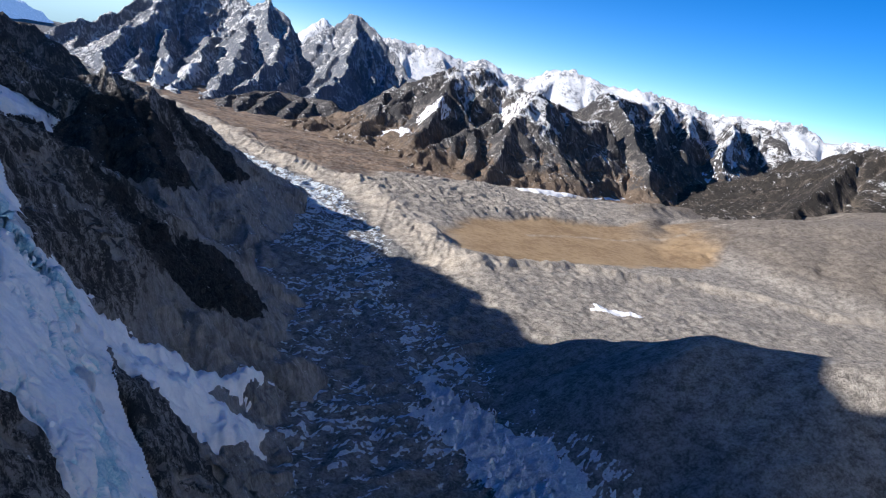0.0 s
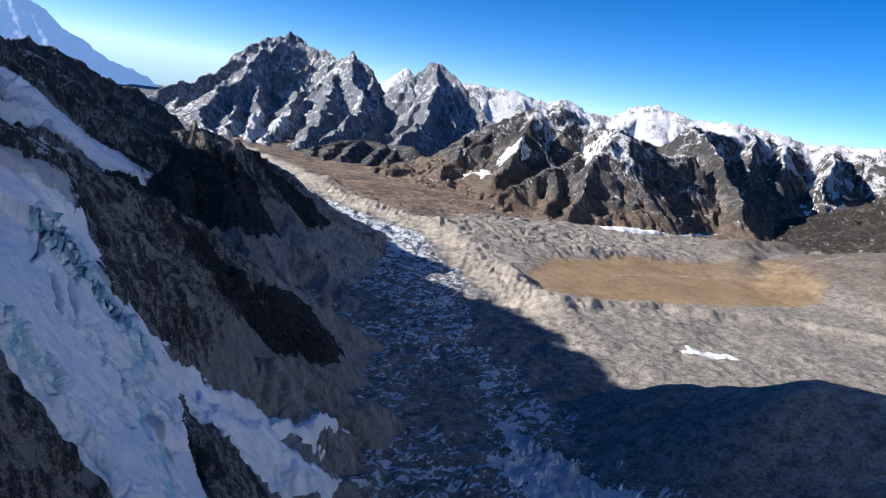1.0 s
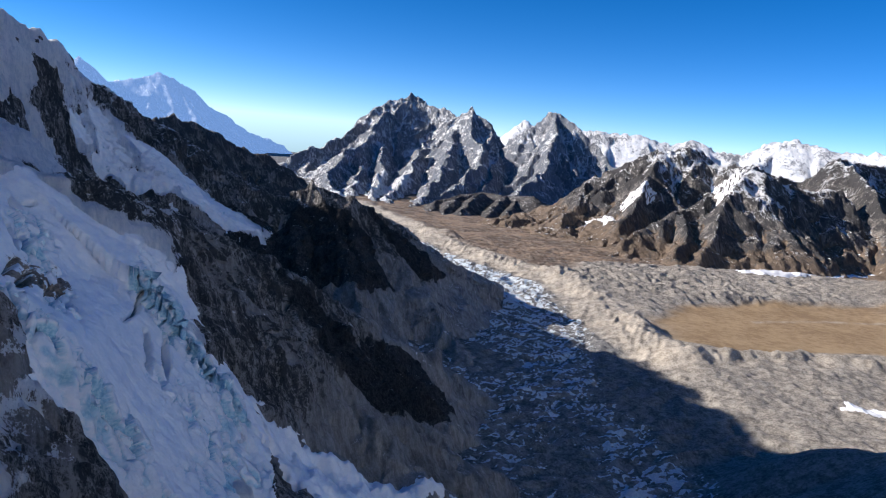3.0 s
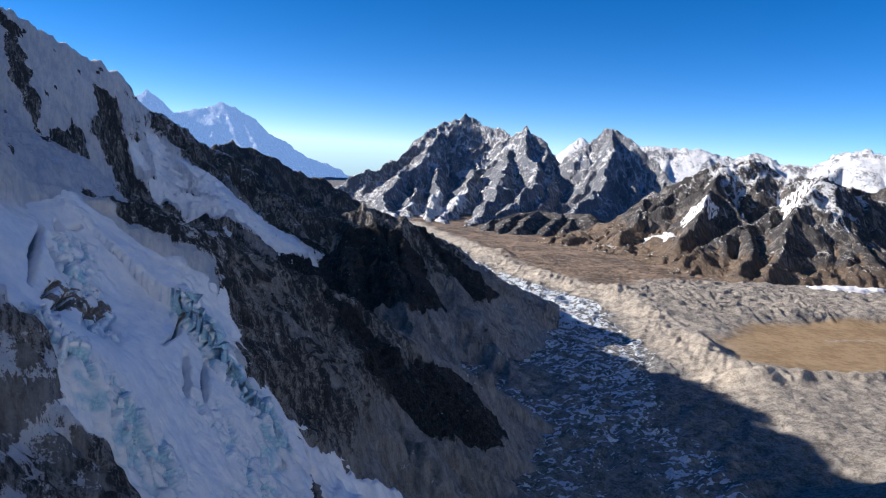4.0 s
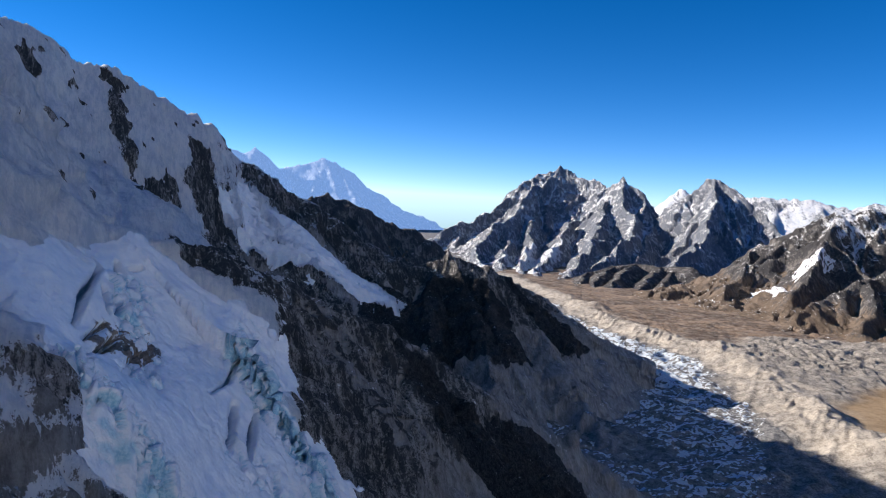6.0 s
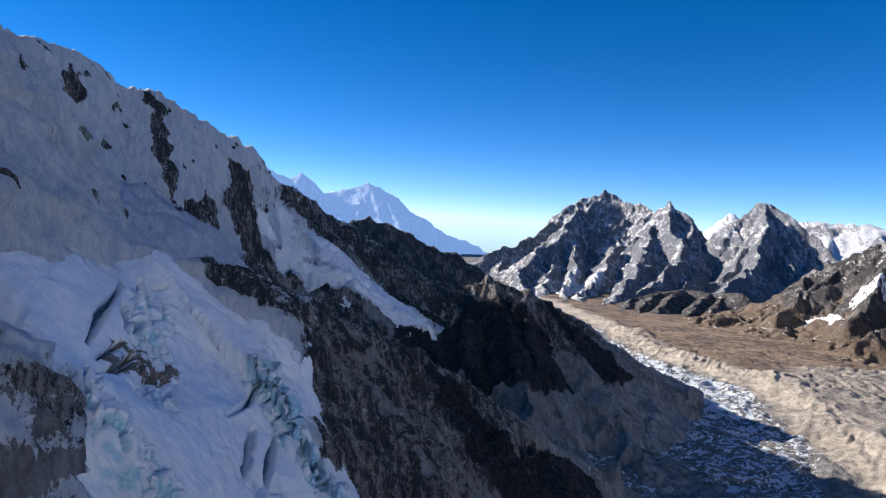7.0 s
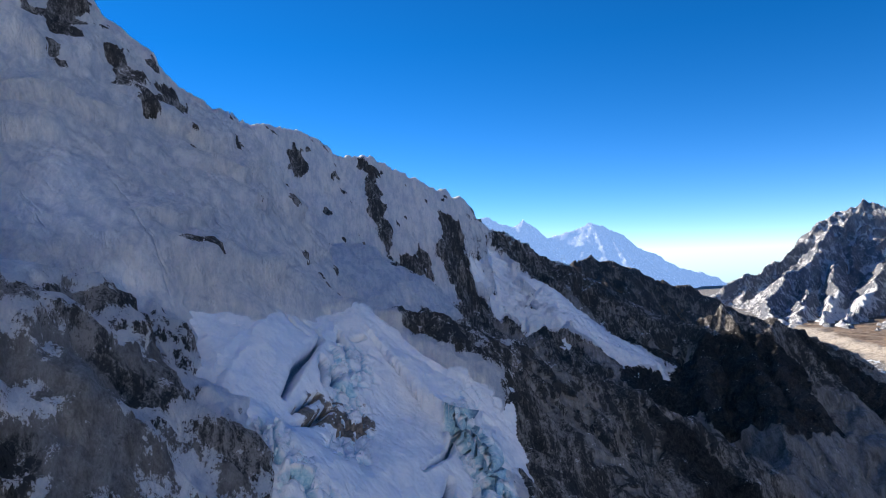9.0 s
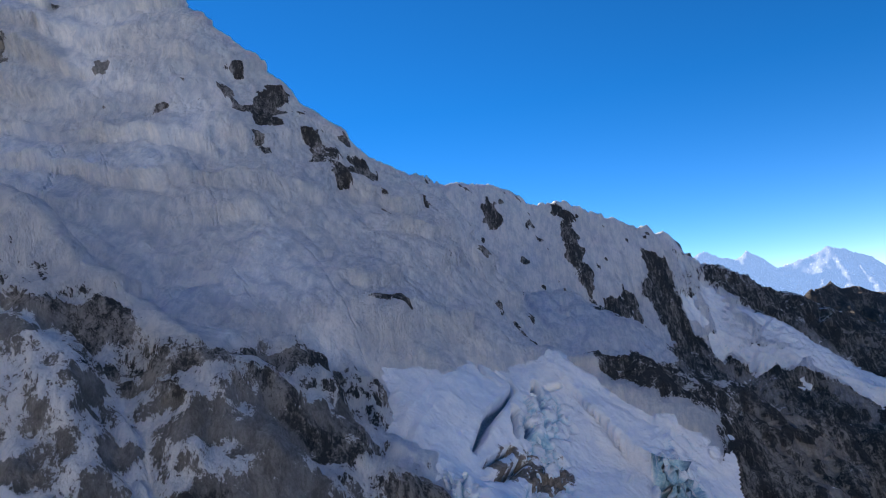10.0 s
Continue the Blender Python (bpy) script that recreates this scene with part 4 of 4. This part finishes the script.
br = [skyline(r) for r in ([(-24, -1.0, 1300), (-21.5, -1.16, 1330), (-20.5, -1.1, 1381), (-18.9, -1.22, 1432), (-17.4, -0.7, 1453), (-16.4, -1.08, 1474), (-15.1, -1.23, 1485), (-13.8, -2.04, 1496), (-12.9, -2.66, 1507), (-11.1, -2.88, 1518), (-9.8, -3.17, 1529), (-8.8, -4.24, 1540), (-7.5, -5.07, 1551), (-5.5, -7.5, 1560)],)]
mountain("mountain", "dark shaded ridge with a brown rocky top", br, 200, 4, ROCK_BROWN, (150, 260, 0.3), seed=211, foot=-20, steep=0.8, flank=1.0, fall=0.55, gap=50)
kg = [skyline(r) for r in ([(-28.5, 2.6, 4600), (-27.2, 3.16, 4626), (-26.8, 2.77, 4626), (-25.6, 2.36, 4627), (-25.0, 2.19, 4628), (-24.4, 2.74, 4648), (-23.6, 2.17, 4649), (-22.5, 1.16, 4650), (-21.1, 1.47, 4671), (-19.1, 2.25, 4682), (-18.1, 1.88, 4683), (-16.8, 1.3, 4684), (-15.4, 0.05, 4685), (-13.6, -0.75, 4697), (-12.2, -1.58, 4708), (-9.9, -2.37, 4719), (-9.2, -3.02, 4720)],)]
mountain("backdrop_range", "distant hazy blue range at the horizon", kg, 400, 14, ROCK_HAZE_GLOW, (-300, 300, 0.3), rough=0.5, seed=231, foot=-100, steep=0.8, flank=0.95, fall=0.55, gap=150)
fr = [skyline(r) for r in ([(7.5, -0.5, 4700), (8.6, 0.6, 4700), (9.2, 1.44, 4750), (10.5, 0.6, 4700), (13.4, 1.0, 4650), (15.3, 0.95, 4650), (17.9, 1.1, 4650), (20.3, 0.5, 4650), (21.9, 1.1, 4650), (23.8, 0.4, 4650), (25.5, 0.3, 4650), (27.0, 1.2, 4650), (28.9, 1.68, 4650), (31.5, 1.0, 4650), (35.1, 1.2, 4650), (38.3, 0.93, 4650), (39.7, 0.6, 4650), (43.1, 1.0, 4650), (46.05, 1.25, 4650), (47.8, 0.3, 4650), (49.8, 0.9, 4650), (55, 1.0, 4600)],)]
mountain("mountain", "far white snow range along the skyline", fr, 420, 17, ROCK_FAR_HAZED, (-300, 100, 1.15), rough=0.8, seed=251, foot=-60, steep=0.9, flank=1.1, fall=0.6, gap=170, kids=1)


# ---- unseen lit mountains across the valley, behind the way of flight ----
# Added out of view, tall and white, to bounce sun into the wall's shade.
bounce_range = [[(-420, -1150, 740), (0, -1000, 800), (420, -820, 800), (620, -600, 860), (820, -350, 880), (1020, -250, 860), (1300, -150, 820), (1550, -50, 760)], [(620, -600, 860), (450, -480, 300), (300, -420, 60)]]
mountain("mountain", "unseen snow mountain across the valley, bouncing sunlight onto the wall", bounce_range, 320, 16, ROCK_MID, (-60, 60, 1.7), seed=271, rough=0.5, foot=20, steep=1.3, flank=1.4, fall=1.0, gap=200, hollow=False, rain=4000, bite=0.3)


# ---- frozen water and snow on the valley floor ----
def flat_patch(name, label, category, corners, step, lift, material):
    xs, ys = [p[0] for p in corners], [p[1] for p in corners]
    ob = sheet(name, axis((min(xs) - 6, max(xs) + 6, step)), axis((min(ys) - 6, max(ys) + 6, step)), lambda x, y: valley(x, y) + lift * smooth(-3, 4, inside(x, y, corners) + 5 * fbm(x, y, 14, 4, 401)) - 0.4, material,
               keep=lambda x, y, z: inside(x, y, corners) + 5 * fbm(x, y, 14, 4, 401) > -2)
    return tagged(ob, label, category)


flat_patch("snow_patch", "bright snow patch lying among pale moraine rubble", "snow", [(354, 501), (365, 515), (384, 506), (400, 490), (384, 489)], 1.2, 1.6, SNOW)
flat_patch("frozen_lake", "narrow frozen lake under a dark cliff", "lake", [(535, 1036), (611, 1056), (748, 1142), (880, 1218), (960, 1245), (950, 1275), (870, 1258), (740, 1186), (600, 1095), (532, 1062)], 4, 3.0, SNOW)


# ---- loose ice: seracs of the icefall, pinnacles on the glacier ----
def hull(name, points, material):
    bm = bmesh.new()
    bmesh.ops.convex_hull(bm, input=[bm.verts.new(p) for p in points])
    bmesh.ops.delete(bm, geom=[v for v in bm.verts if not v.link_faces], context="VERTS")
    bmesh.ops.recalc_face_normals(bm, faces=bm.faces)
    me = bpy.data.meshes.new(name)
    bm.to_mesh(me)
    bm.free()
    me.materials.append(material)
    return me


def serac_material():
    s = Shade("serac_ice", 0.5)
    fine = s.noise(0.8, 5, 0.6)
    mid = s.noise(3.0, 4, 0.6, (1, 1, 0.4), 0.4, 6.0)
    blue = s.mix(s.step(fine, 0.35, 0.65), (0.45, 0.63, 0.72), (0.68, 0.79, 0.83))
    top = s.step(s.math("ADD", s.up(), s.math("MULTIPLY", s.math("SUBTRACT", mid, 0.5), 0.9)), -0.1, 0.45)
    s.bump(s.math("ADD", mid, fine), 0.5, 0.6)
    return s.done(s.mix(top, blue, (0.8, 0.83, 0.86)))


SERAC_ICE = serac_material()
rng = random.Random(77)
SERACS = [hull("serac", [(rng.gauss(0, 0.36), rng.gauss(0, 0.36), rng.uniform(-0.7, 0.75) * (1 - 0.3 * rng.random())) for _ in range(16)], SERAC_ICE) for _ in range(14)]
SAILS = [hull("pinnacle", [(math.cos(k * 1.05) * rng.uniform(0.3, 0.6), math.sin(k * 1.05) * rng.uniform(0.25, 0.45), rng.uniform(-0.5, -0.3)) for k in range(6)] + [(rng.uniform(-0.3, 0.3), rng.uniform(-0.2, 0.2), 0.75), (rng.uniform(-0.3, 0.3), rng.uniform(-0.2, 0.2), rng.uniform(0.3, 0.6))], SERAC_ICE) for _ in range(10)]


def scatter(meshes, name, parent, x, y, z, low, high, tall):
    for k in range(len(x)):
        ob = new(name, meshes[rng.randrange(len(meshes))])
        ob.parent = parent
        w = rng.uniform(low, high) * (0.7 + 0.6 * rng.random() ** 2)
        ob.matrix_basis = Matrix.LocRotScale((float(x[k]), float(y[k]), float(z[k])), Euler((rng.uniform(-0.25, 0.25), rng.uniform(-0.25, 0.25), rng.uniform(0, 6.28))), (w, w * rng.uniform(0.8, 1.3), w * tall * rng.uniform(0.8, 1.3)))


draw = np.random.RandomState(5)
cx, cy = draw.uniform(-150, -2, 9000), draw.uniform(160, 305, 9000)
lift, _, _, rough_ice = ice_cuts(cx, cy)
near = (inside(cx, cy, ICE) > 1.0) & (rough_ice > 0.6)
cx, cy, lift = cx[near][:280], cy[near][:280], lift[near][:280]
scatter(SERACS, "serac", ice_thing, cx, cy, icefall(cx, cy) + lift * 1.2 - 0.5, 0.5, 1.5, 1.5)

cx, cy = draw.uniform(-250, -100, 900), draw.uniform(596, 656, 900)
near = inside(cx, cy, RIBBON) > 4
cx, cy = cx[near][:90], cy[near][:90]
zz = hanging(cx, cy)
scatter(SERACS, "serac", ribbon_thing, cx, cy, zz + 0.4 * hanging_push(cx, cy, zz), 0.6, 1.8, 1.2)

pinnacles = thing("ice_pinnacles", "field of small blue-white ice pinnacles on the dark glacier", "ice")
cx, cy = draw.uniform(120, 230, 2600), draw.uniform(150, 380, 2600)
near = inside(cx, cy, ICE_FLOOR) + 9 * fbm(cx, cy, 16, 4, 52) > -4
cx, cy = cx[near][:240], cy[near][:240]
scatter(SAILS, "pinnacle", pinnacles, cx, cy, valley(cx, cy) + 0.3, 1.4, 3.6, 0.9)
